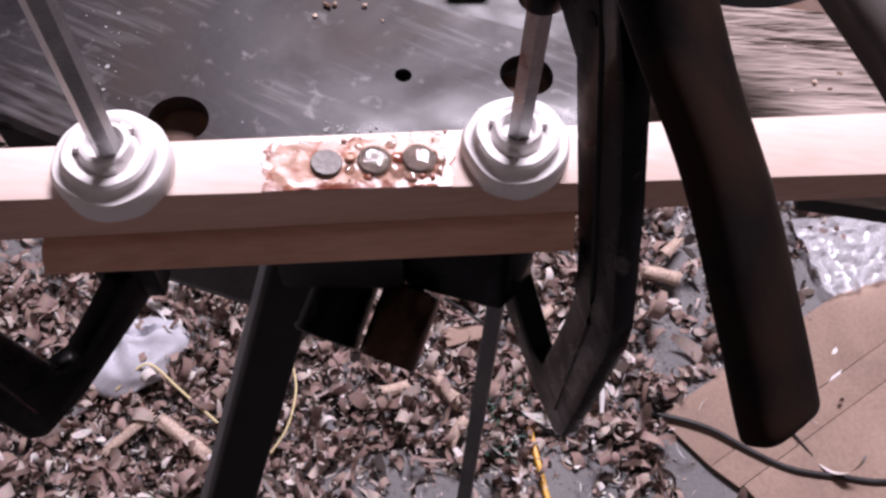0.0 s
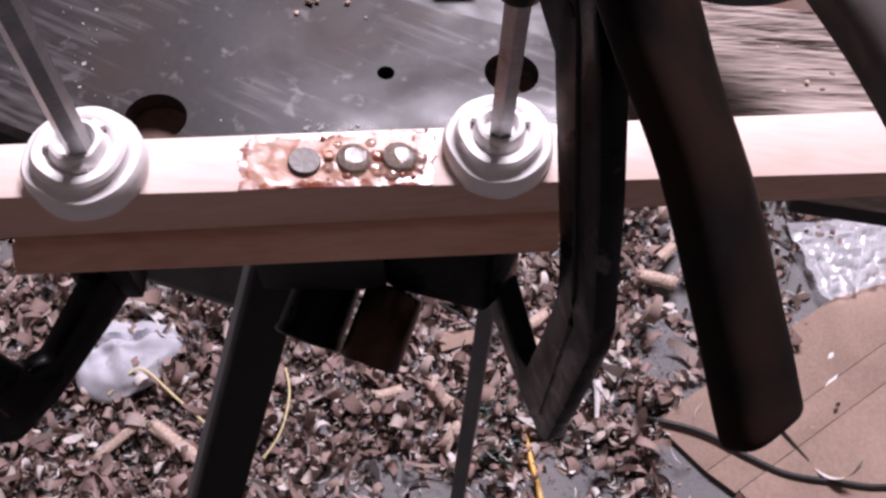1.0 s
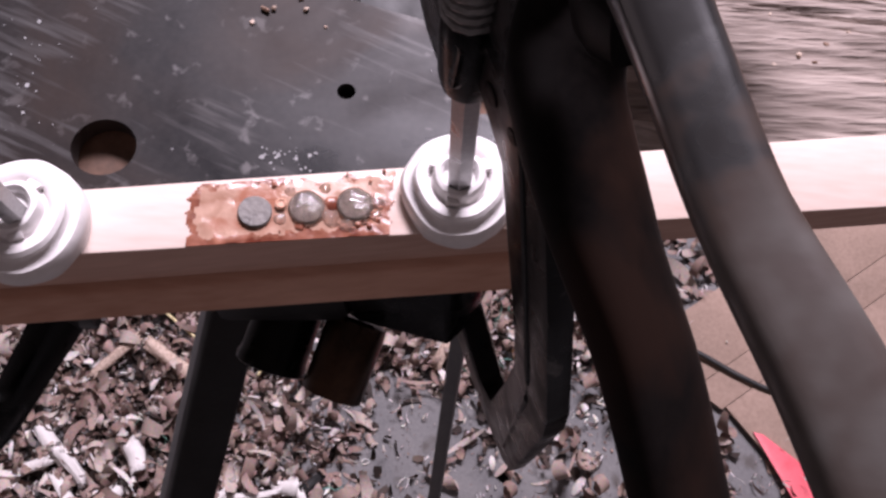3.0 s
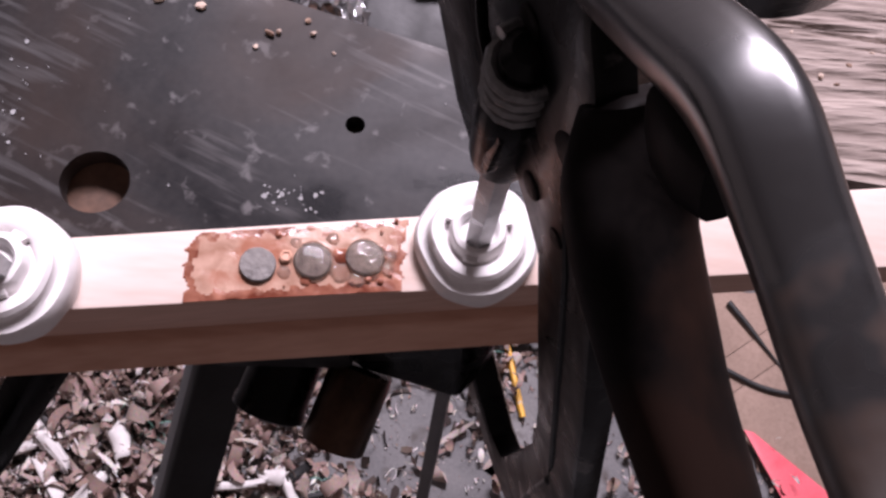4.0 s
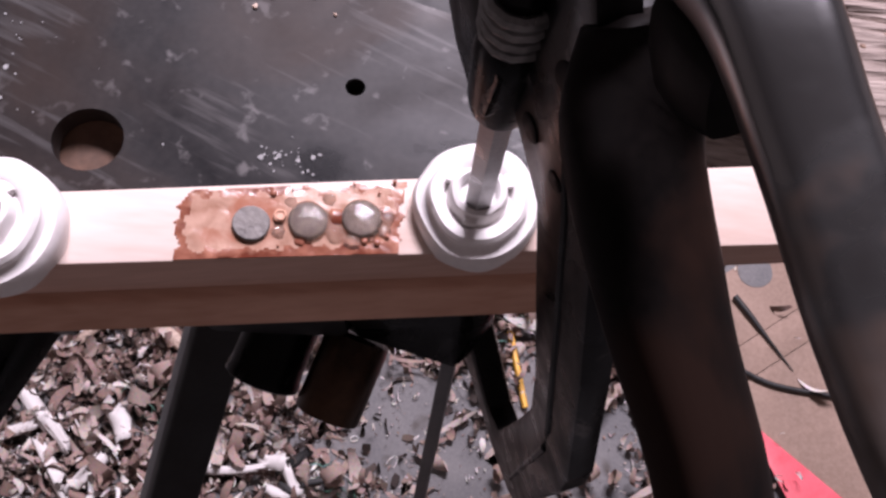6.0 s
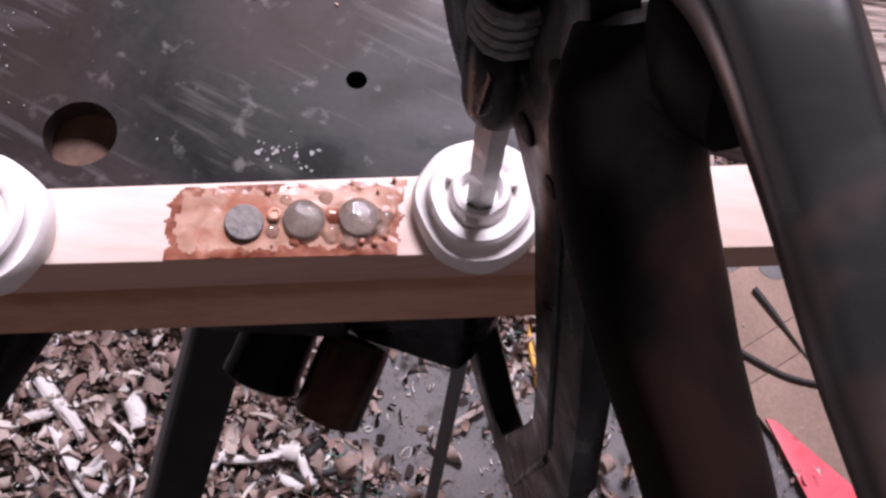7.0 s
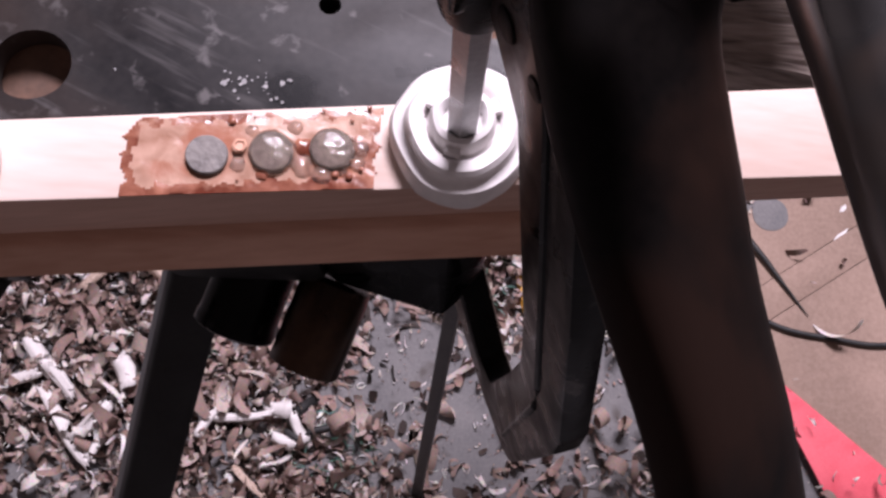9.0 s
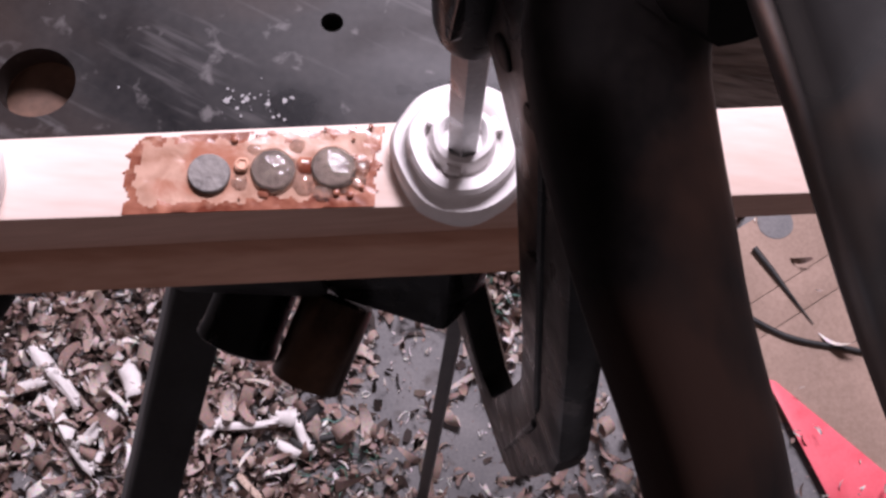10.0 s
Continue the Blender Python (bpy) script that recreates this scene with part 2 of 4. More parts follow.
M_EPOXY = glassy("clear_amber_epoxy", (0.95, 0.80, 0.70), 0.05, 0.92, 0.0, 420)
M_BAG = glassy("clear_plastic_film", (0.85, 0.87, 0.92), 0.12, 0.6)
M_FOIL = glassy("crumpled_foil", (0.75, 0.76, 0.78), 0.22, 0.0, 1.0)


# ---- mesh helpers ----
def world_loc(ob):
    return ob.location + (world_loc(ob.parent) if ob.parent else Vector())


def finish(ob, bm, material, smooth=38):
    bmesh.ops.recalc_face_normals(bm, faces=bm.faces)
    for f in bm.faces:
        f.smooth = True
    for e in bm.edges:
        if len(e.link_faces) == 2 and e.calc_face_angle(0) > radians(smooth):
            e.smooth = False
    bm.to_mesh(ob.data)
    bm.free()
    ob.data.materials.append(material)
    return ob


def part(name, bm, material, parent, label="", smooth=38):
    """One mesh, given in world places, under a thing or a part."""
    ob = new(name, bpy.data.meshes.new(name))
    ob.parent = parent
    ob.location = -world_loc(parent)
    finish(ob, bm, material, smooth)
    return tagged(ob, label)


def thing(name, bm, material, label, category, group="", kind="", smooth=38):
    """A thing of one mesh, given in world places."""
    ob = new(name, bpy.data.meshes.new(name))
    finish(ob, bm, material, smooth)
    return tagged(ob, label, category, group, kind)


def root(name, at, label, category, group="", kind=""):
    ob = new(name)
    ob.empty_display_size = 0.01
    ob.location = at
    return tagged(ob, label, category, group, kind)


def box(bm, lo, hi, bevel=0.0, m=None):
    r = bmesh.ops.create_cube(bm, size=1.0)
    lo, hi = Vector(lo), Vector(hi)
    for v in r["verts"]:
        v.co = Vector([(lo[i] + hi[i]) / 2 + v.co[i] * (hi[i] - lo[i]) for i in range(3)])
        if m:
            v.co = m @ v.co
    if bevel:
        edges = list({e for v in r["verts"] for e in v.link_edges})
        bmesh.ops.bevel(bm, geom=edges, offset=bevel, segments=2, affect="EDGES", profile=0.6)
    return bm


def prism(bm, outline, low, high, bevel=0.0, m=None):
    """A flat outline (2D) raised from low to high."""
    vs = [bm.verts.new((x, y, low)) for x, y in outline]
    f = bm.faces.new(vs)
    ex = bmesh.ops.extrude_face_region(bm, geom=[f])
    top = [v for v in ex["geom"] if isinstance(v, bmesh.types.BMVert)]
    for v in top:
        v.co.z = high
    if bevel:
        es = [e for e in set(e for v in vs + top for e in v.link_edges)]
        bmesh.ops.bevel(bm, geom=es, offset=bevel, segments=2, affect="EDGES", profile=0.6)
    if m:
        for v in bm.verts:
            v.co = m @ v.co
    return bm


def sweep(bm, pts, radii, n=12, flat=1.0, caps=True, up=(0, 0, 1), power=2.0, turn=0.0):
    """A bar along pts. flat: height over width; power: 2 is round, more is squarer."""
    pts = [Vector(p) for p in pts]
    rings = []
    for i, p in enumerate(pts):
        d = (pts[min(i + 1, len(pts) - 1)] - pts[max(i - 1, 0)]).normalized()
        side = d.cross(Vector(up))
        side = side.normalized() if side.length > 1e-6 else Vector((1, 0, 0))
        top = side.cross(d).normalized()
        r = radii[i] if isinstance(radii, (list, tuple)) else radii
        ring = []
        for k in range(n):
            a = 2 * math.pi * k / n + turn
            c, s = math.cos(a), math.sin(a)
            c = math.copysign(abs(c) ** (2 / power), c)
            s = math.copysign(abs(s) ** (2 / power), s)
            ring.append(bm.verts.new(p + side * (r * c) + top * (r * flat * s)))
        rings.append(ring)
    for a, b in zip(rings, rings[1:]):
        for k in range(n):
            bm.faces.new((a[k], a[(k + 1) % n], b[(k + 1) % n], b[k]))
    if caps:
        bm.faces.new(rings[0])
        bm.faces.new(rings[-1])
    return bm


def spline(pts, steps=6):
    """Points of a smooth curve through pts."""
    pts = [Vector(p) for p in pts]
    out = []
    for i in range(len(pts) - 1):
        a, b, c, d = pts[max(i - 1, 0)], pts[i], pts[i + 1], pts[min(i + 2, len(pts) - 1)]
        for s in range(steps):
            t = s / steps
            out.append(0.5 * (2 * b + (c - a) * t + (2 * a - 5 * b + 4 * c - d) * t * t + (3 * b - a - 3 * c + d) * t ** 3))
    return out + [pts[-1]]


def lathe(bm, profile, m, n=40, wobble=0.0):
    rings = []
    for j, (r, z) in enumerate(profile):
        ring = []
        for k in range(n):
            a = 2 * math.pi * k / n
            w = 1 + wobble * noise.noise(Vector((math.cos(a) * 1.6, math.sin(a) * 1.6, j * 0.35 + r * 300)))
            ring.append(bm.verts.new(m @ Vector((r * w * math.cos(a), r * w * math.sin(a), z))))
        rings.append(ring)
    for a, b in zip(rings, rings[1:]):
        for k in range(n):
            bm.faces.new((a[k], a[(k + 1) % n], b[(k + 1) % n], b[k]))
    bm.faces.new(rings[0])
    bm.faces.new(rings[-1])
    return bm


def axis_frame(base, top):
    """A frame at base whose z runs towards top."""
    d = Vector(top) - Vector(base)
    return Matrix.Translation(base) @ d.to_track_quat("Z", "Y").to_matrix().to_4x4()


# ---- the room ----
bm = bmesh.new()
bmesh.ops.create_grid(bm, x_segments=40, y_segments=40, size=2.6)
for v in bm.verts:
    v.co.z = 0.0015 * noise.noise(v.co * 2.5)
thing("floor", bm, M_CONCRETE, "grey stained concrete floor under wood shavings", "floor", kind="structure")
# Walls and ceiling are added out of view to close the room and bounce light.
for name, lo, hi in (("wall_north", (-2.7, 2.6, -0.02), (2.7, 2.7, 4.0)), ("wall_south", (-2.7, -2.7, -0.02), (2.7, -2.6, 4.0)),
                     ("wall_west", (-2.7, -2.6, -0.02), (-2.6, 2.6, 4.0)), ("wall_east", (2.6, -2.6, -0.02), (2.7, 2.6, 4.0))):
    thing(name, box(bmesh.new(), lo, hi), M_PLASTER, "plain added wall, unseen, closing the room", "wall", kind="structure")
thing("ceiling", box(bmesh.new(), (-2.7, -2.7, 4.0), (2.7, 2.7, 4.1)), M_PLASTER, "plain added ceiling, unseen, closing the room", "ceiling", kind="structure")

# ---- stand with the steel plate ----
def plate_z(x):
    return 0.9800 - 0.08 * x


def lean(bm):
    """Follow the plate, which is tilted to fit the camera's view."""
    for v in bm.verts:
        v.co.z += plate_z(v.co.x) - 0.978
    return bm


stand = root("work_stand", (0.0, 0.26, 0.0), "black steel stand with a scratched drilled plate on top", "stand")
bm = bmesh.new()
outline = [(-0.30, 0.3716), (0.0768, 0.2658), (0.084, 0.2168), (-0.0669, 0.2023), (-0.1058, 0.2154), (-0.1249, 0.223), (-0.30, 0.2842)]
holes = [((-0.069, 0.2245), 0.0099), ((0.0043, 0.2491), 0.0030), ((0.0476, 0.2523), 0.0095)]
loops = [[bm.verts.new((x, y, 0.978)) for x, y in outline]]
for (cx, cy), r in holes:
    loops.append([bm.verts.new((cx + r * math.cos(2 * math.pi * k / 40), cy + r * math.sin(2 * math.pi * k / 40), 0.978)) for k in range(40)])
edges = [bm.edges.new((lp[k], lp[(k + 1) % len(lp)])) for lp in loops for k in range(len(lp))]
bmesh.ops.triangle_fill(bm, edges=edges, use_beauty=True)
ex = bmesh.ops.extrude_face_region(bm, geom=list(bm.faces))
for v in ex["geom"]:
    if isinstance(v, bmesh.types.BMVert):
        v.co.z = 0.971
part("table_plate", lean(bm), M_PLATE, stand, "scratched dark steel plate with drilled holes", smooth=20)
part("under_frame", lean(box(bmesh.new(), (-0.0905, 0.206, 0.9635), (0.02, 0.2615, 0.9680), 0.001)), M_RUST, stand, "rusty brown steel under the plate")
part("under_frame", lean(box(bmesh.new(), (0.0385, 0.232, 0.9635), (0.074, 0.2612, 0.9680), 0.001)), M_RUST, stand, "rusty brown steel under the plate")
part("under_rail", lean(box(bmesh.new(), (-0.10, 0.262, 0.935), (0.028, 0.277, 0.9705), 0.002)), M_RUST, stand, "rusty brown steel rail")
part("under_rail", lean(box(bmesh.new(), (-0.13, 0.222, 0.93), (-0.10, 0.36, 0.971), 0.002)), M_TUBE, stand)
part("leg", sweep(bmesh.new(), [(-0.0270, 0.266, 0.931), (-0.1535, 0.020, 0.5992), (-0.3804, -0.423, 0.0)], 0.0106, n=16, power=7, up=(0.42, -0.25, 1)), M_TUBE, stand, "splayed black square steel tube leg")
# Grey strip added along the black leg in place of light on its left side.
part("leg_lit_side", sweep(bmesh.new(), [(-0.0390, 0.2690, 0.925), (-0.1655, 0.0230, 0.5932), (-0.30, -0.2400, 0.2400)], 0.0022, n=8, flat=4, power=6, up=(0.42, -0.25, 1)), M_GREY, stand, "added grey strip painted as the lit side of the leg")
part("leg", sweep(bmesh.new(), [(0.0106, 0.2097, 0.0), (0.0459, 0.3205, 0.5), (0.0741, 0.4091, 0.9045)], 0.0062, n=12, power=6), M_GREY, stand, "thin dull grey steel leg")
bm = prism(bmesh.new(), [(-0.170, 0.281), (-0.0783, 0.2502), (-0.0574, 0.2407), (-0.040, 0.300), (-0.170, 0.340)], 0.8035, 0.8085, 0.0008)
part("bracket", bm, M_GREY, stand, "dusty grey steel bracket")
part("jaw_body", box(bmesh.new(), (-0.036, 0.1800, 0.950), (0.006, 0.196, 0.9735), 0.003), M_TUBE, stand, "black jaw body under the wood")

# barrel nuts of the stand, below the wood
knob = root("clamp_knob", (-0.010, 0.172, 0.94), "black steel barrel beside a tarnished brass barrel under the wood", "knob")
m = axis_frame((-0.0125, 0.1955, 0.9430), (-0.0226, 0.1708, 0.9310))
part("black_barrel", lathe(bmesh.new(), [(0.0090, 0.0), (0.0108, 0.001), (0.0112, 0.010), (0.0114, 0.0240), (0.0120, 0.0262), (0.0119, 0.0284), (0.0110, 0.0290), (0.004, 0.0291)], m, 40), M_CAST, knob, "black barrel with a rolled lower rim")
m = axis_frame((0.0072, 0.1797, 0.9442), (-0.0007, 0.1602, 0.9355))
part("brass_barrel", lathe(bmesh.new(), [(0.0085, -0.004), (0.0098, -0.003), (0.0101, 0.0), (0.0102, 0.0222), (0.0098, 0.0228), (0.0055, 0.0229), (0.002, 0.0229)], m, 40), M_BRASS, knob, "tarnished brass barrel")
part("stem", sweep(bmesh.new(), [(-0.010, 0.186, 0.944), (-0.010, 0.189, 0.962)], 0.004, n=10), M_TUBE, knob)

# ---- things behind the plate ----
bm = prism(bmesh.new(), [(-0.40, 0.452), (0.090, 0.279), (0.108, 0.32), (0.150, 0.42), (-0.40, 0.50)], 0.905, 0.935, 0.004)
thing("black_tray", bm, M_BLACKBOX, "black dusty steel tray behind the drilled plate", "tray")
bm = bmesh.new()
bmesh.ops.create_grid(bm, x_segments=26, y_segments=18, size=0.5)
for v in bm.verts:
    x, y = v.co.x, v.co.y
    edge = max(abs(x), abs(y)) * 2
    h = 0.010 * abs(noise.noise(Vector((x * 7, y * 7, 3)))) + 0.008 * abs(noise.noise(Vector((x * 17, y * 17, 9)))) + 0.010 * (1 - edge ** 2)
    v.co = Vector((-0.028 + x * 0.062 + 0.004 * noise.noise(v.co * 9), 0.338 - 0.3 * x * 0.062 + y * 0.05, 0.937 + max(h, 0)))
thing("crumpled_foil", bm, M_FOIL, "crumpled shiny foil scrap on the black tray", "foil", smooth=15)
bm = box(bmesh.new(), (0.020, 0.334, 0.9355), (0.038, 0.37, 0.943), 0.001, None)
thing("grey_bar", bm, M_STEEL, "pale grey flat bar lying on the tray", "bar")

# weathered plank
bm = bmesh.new()
nx, ny = 70, 110
rows = []
for j in range(ny + 1):
    y = 0.105 * j / ny
    row = []
    for i in range(nx + 1):
        x = 0.116 + 0.70 * (i / nx) ** 1.4
        yy = y + 0.0022 * noise.noise(Vector((x * 14, 0, 4))) + 0.004 * math.sin(x * 16)
        groove = 0.0026 * abs(noise.noise(Vector((x * 5, yy * 280, 1)))) + 0.0028 * max(0, noise.noise(Vector((x * 8, yy * 125, 5))))
        w = noise.noise(Vector((x * 26, y * 170, 2)))
        row.append(bm.verts.new((x, 0.313 + y - 0.186 * (x - 0.142), 0.857 - groove * (1 + w) - 0.0012 * abs(noise.noise(Vector((x * 40, y * 200, 8)))))))
    rows.append(row)
for a, b in zip(rows, rows[1:]):
    for i in range(nx):
        bm.faces.new((a[i], a[i + 1], b[i + 1], b[i]))
rim = [e for e in bm.edges if len(e.link_faces) == 1]
ex = bmesh.ops.extrude_edge_only(bm, edges=rim)
low = [g for g in ex["geom"] if isinstance(g, bmesh.types.BMVert)]
for v in low:
    v.co.z = 0.827
bmesh.ops.contextual_create(bm, geom=[e for e in ex["geom"] if isinstance(e, bmesh.types.BMEdge)])
thing("weathered_plank", bm, M_OLDWOOD, "weathered grey-brown plank with deep open grain", "plank", smooth=60)
bm = prism(bmesh.new(), [(0.135, 0.424), (0.75, 0.310), (0.80, 0.56), (0.17, 0.68)], 0.806, 0.846, 0.004)
thing("rusty_beam", bm, M_RUST, "rust-brown beam lying beyond the weathered plank", "beam")
tin = root("round_tin", (0.151, 0.378, 0.9352), "shallow round tin with a pale inside and dark rim", "tin")
mt = Matrix.Translation((0.151, 0.378, 0.9352))
part("tin_wall", lathe(bmesh.new(), [(0.0515, 0.0), (0.053, 0.0012), (0.053, 0.0190), (0.052, 0.0202), (0.051, 0.0190), (0.0508, 0.0145)], mt, 64), M_GLOSS, tin, "dark worn metal rim")
part("tin_lid", lathe(bmesh.new(), [(0.0507, 0.0135), (0.0507, 0.0162), (0.0485, 0.0168), (0.003, 0.0168)], mt, 64), M_PAD, tin, "pale flat lid")
bench = root("side_bench", (0.5, 0.45, 0.0), "dark wooden bench carrying the weathered plank", "bench")
part("bench_rail", prism(bmesh.new(), [(0.207, 0.313), (0.80, 0.203), (0.82, 0.300), (0.215, 0.410)], 0.798, 0.8268, 0.003), M_BLACKBOX, bench)
part("bench_beam", prism(bmesh.new(), [(0.215, 0.412), (0.82, 0.302), (0.88, 0.54), (0.27, 0.65)], 0.75, 0.8058, 0.004), M_BLACKBOX, bench)
for x, y in ((0.72, 0.26), (0.80, 0.46)):
    part("bench_leg", box(bmesh.new(), (x, y, 0.0), (x + 0.04, y + 0.04, 0.797 if y < 0.3 else 0.7495), 0.003), M_BLACKBOX, bench)


# ---- the wood ----
def front_y(x):
    return 0.1848 + 0.134 * x


def back_y(x):
    return 0.2061 + 0.160 * x


def top_z(x):
    """Top of the strip, sloped to fit the camera's view."""
    return 1.0028 - 0.135 * x


def low_z(x):
    return 0.9848 - 0.110 * x


def block_z(x):
    return 0.9752 - 0.131 * x


def wood_bar(x0, x1, n, top, low, front, back, bev):
    b = bmesh.new()
    rings = []
    for i in range(n + 1):
        x = x0 + (x1 - x0) * i / n
        f, k, t, l = front(x), back(x), top(x), low(x)
        ring = [(f, l + bev), (f, t - bev), (f + bev * 0.35, t - bev * 0.3), (f + bev, t), (k - bev, t), (k, t - bev), (k, l + bev), (k - bev, l), (f + bev, l)]
        rings.append([b.verts.new((x, y, z)) for y, z in ring])
    m_ = len(rings[0])
    for p, q in zip(rings, rings[1:]):
        for k in range(m_):
            b.faces.new((p[k], p[(k + 1) % m_], q[(k + 1) % m_], q[k]))
    b.faces.new(rings[0])
    b.faces.new(rings[-1])
    return b


strip = thing("wood_strip", wood_bar(-0.20, 0.26, 40, top_z, low_z, front_y, back_y, 0.0007), M_PINE,
              "pale sanded wooden strip with a wet glued inlay", "wood strip")
# Front faces get the browner colour; their shade is painted in.
strip.data.materials.append(M_FRONT)
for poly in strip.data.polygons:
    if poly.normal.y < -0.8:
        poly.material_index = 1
bm = wood_bar(-0.0985, 0.0605, 12, lambda x: low_z(x) - 0.0003, block_z, lambda x: front_y(x) - 0.0030, lambda x: back_y(x) - 0.002, 0.001)
for v in bm.verts:
    x = v.co.x
    if v.co.y < front_y(x) + 0.004:
        v.co.y -= 0.0055 * (low_z(x) - v.co.z) / (low_z(x) - block_z(x))
thing("support_block", bm, M_BLOCK, "reddish wooden block clamped under the strip", "wood block")

# glue on the strip
bm = bmesh.new()
NX, NY = 96, 40
grid = {}
for i in range(NX + 1):
    for j in range(NY + 1):
        u, v = i / NX, j / NY
        x = -0.0345 + 0.0568 * u
        f, b = front_y(x) + 0.0004, back_y(x) - 0.0012
        y = f + (b - f) * v
        d = min(u * 2.8, (1 - u) * 2.8, (1 - v) * 1.2 + 0.05, v * 2 + 0.12)
        ragged = d - 0.03 - 0.10 * noise.noise(Vector((x * 260, y * 260, 4))) + 0.04 * noise.noise(Vector((x * 700, y * 700, 1)))
        h = 0.0002 + 0.00035 * max(0, noise.noise(Vector((x * 200, y * 200, 7))) + 0.2) * min(1, max(ragged, 0) * 5)
        h += 0.0006 * math.exp(-((u - 0.52) / 0.28) ** 2 - ((v - 0.5) / 0.4) ** 2)
        grid[i, j] = (Vector((x, y, top_z(x) + h)), ragged)
vs = {k: bm.verts.new(p) for k, (p, r) in grid.items() if r > 0}
for i in range(NX):
    for j in range(NY):
        q = [(i, j), (i + 1, j), (i + 1, j + 1), (i, j + 1)]
        if all(k in vs for k in q):
            bm.faces.new([vs[k] for k in q])
rim = [e for e in bm.edges if len(e.link_faces) == 1]
ex = bmesh.ops.extrude_edge_only(bm, edges=rim)
for g in ex["geom"]:
    if isinstance(g, bmesh.types.BMVert):
        g.co.z = top_z(g.co.x) - 0.0003
bmesh.ops.delete(bm, geom=[v for v in bm.verts if not v.link_faces], context="VERTS")
smear = part("glue_smear", bm, M_GLUE, strip, "wet red-brown glue smear, thin and amber inside", smooth=80)
smear.data.materials.append(M_FILM)
for poly in smear.data.polygons:
    q = world_loc(smear) + poly.center
    u, v = (q.x + 0.0345) / 0.0568, (q.y - front_y(q.x)) / (back_y(q.x) - front_y(q.x))
    if min(u * 2.6, (1 - u) * 2.2, (1 - v) * 1.2, v * 1.3) + 0.16 * noise.noise(Vector((q.x * 330, q.y * 330, 2))) > 0.17:
        poly.material_index = 1
def on_strip(x, y, up=0.0):
    return Matrix.Translation((x, y, top_z(x) + up)) @ Matrix.Rotation(0.134, 4, "Y")


DISCS = [(-0.0159, 0.1919, 0.0013), (-0.0021, 0.1942, 0.0010), (0.0111, 0.1962, 0.0010)]
for n, (x, y, h) in enumerate(DISCS):
    prof = [(0.0046, -0.001), (0.0047, h + 0.0002), (0.0044, h + 0.0005), (0.0025, h + 0.00045), (0.0006, h + 0.0004)]
    part("metal_disc", lathe(bmesh.new(), prof, on_strip(x, y), 40, 0.03), M_DISC, strip, "round grey metal disc set in glue")
    if n:
        dome = [(0.0053, 0.0008)] + [(0.0053 * math.cos(a), 0.0012 + 0.0016 * math.sin(a)) for a in (0.1, 0.35, 0.6, 0.9, 1.2, 1.45)]
        part("glue_dome", lathe(bmesh.new(), dome, on_strip(x + 0.0002, y), 40, 0.08), M_EPOXY, strip, "clear glossy glue bead over a disc")
for x, y, r, material in ((-0.0091, 0.1906, 0.0019, M_EPOXY), (0.0044, 0.1918, 0.0027, M_EPOXY), (0.0046, 0.1962, 0.0023, M_GLUE), (0.0178, 0.1972, 0.0017, M_EPOXY), (-0.0068, 0.1990, 0.0016, M_EPOXY),
                          (0.0172, 0.1936, 0.0016, M_EPOXY), (-0.0035, 0.1888, 0.0014, M_GLUE), (0.0094, 0.1902, 0.0022, M_EPOXY), (0.0027, 0.2008, 0.0017, M_EPOXY), (0.0140, 0.1912, 0.0009, M_EPOXY)):
    dome = [(r * 1.15, 0.0), (r * 1.1, 0.0005), (r * 0.9, 0.0006 + r * 0.16), (r * 0.6, 0.0006 + r * 0.30), (r * 0.25, 0.0006 + r * 0.36)]
    part("glue_blob", lathe(bmesh.new(), dome, on_strip(x, y), 18, 0.35), material, strip, "small glossy blob of glue")
part("dark_pit", lathe(bmesh.new(), [(0.0016, 0.0), (0.0016, 0.0019), (0.0012, 0.0022), (0.0008, 0.0018)], on_strip(-0.0090, 0.1946), 18, 0.3), M_BLOCK, strip, "dark hollow between the discs")
random.seed(4)
for n in range(18):
    a = random.random()
    x = random.choice((random.uniform(-0.012, 0.02), random.uniform(0.014, 0.0205)))
    y = front_y(x) + 0.0015 + (back_y(x) - front_y(x) - 0.003) * random.random()
    r = random.uniform(0.0003, 0.0009)
    part("glue_bead", lathe(bmesh.new(), [(r, 0.0), (r * 0.95, r * 0.2), (r * 0.7, r * 0.4), (r * 0.3, r * 0.5)], on_strip(x, y, 0.0009), 12, 0.1), M_GLUE, strip)


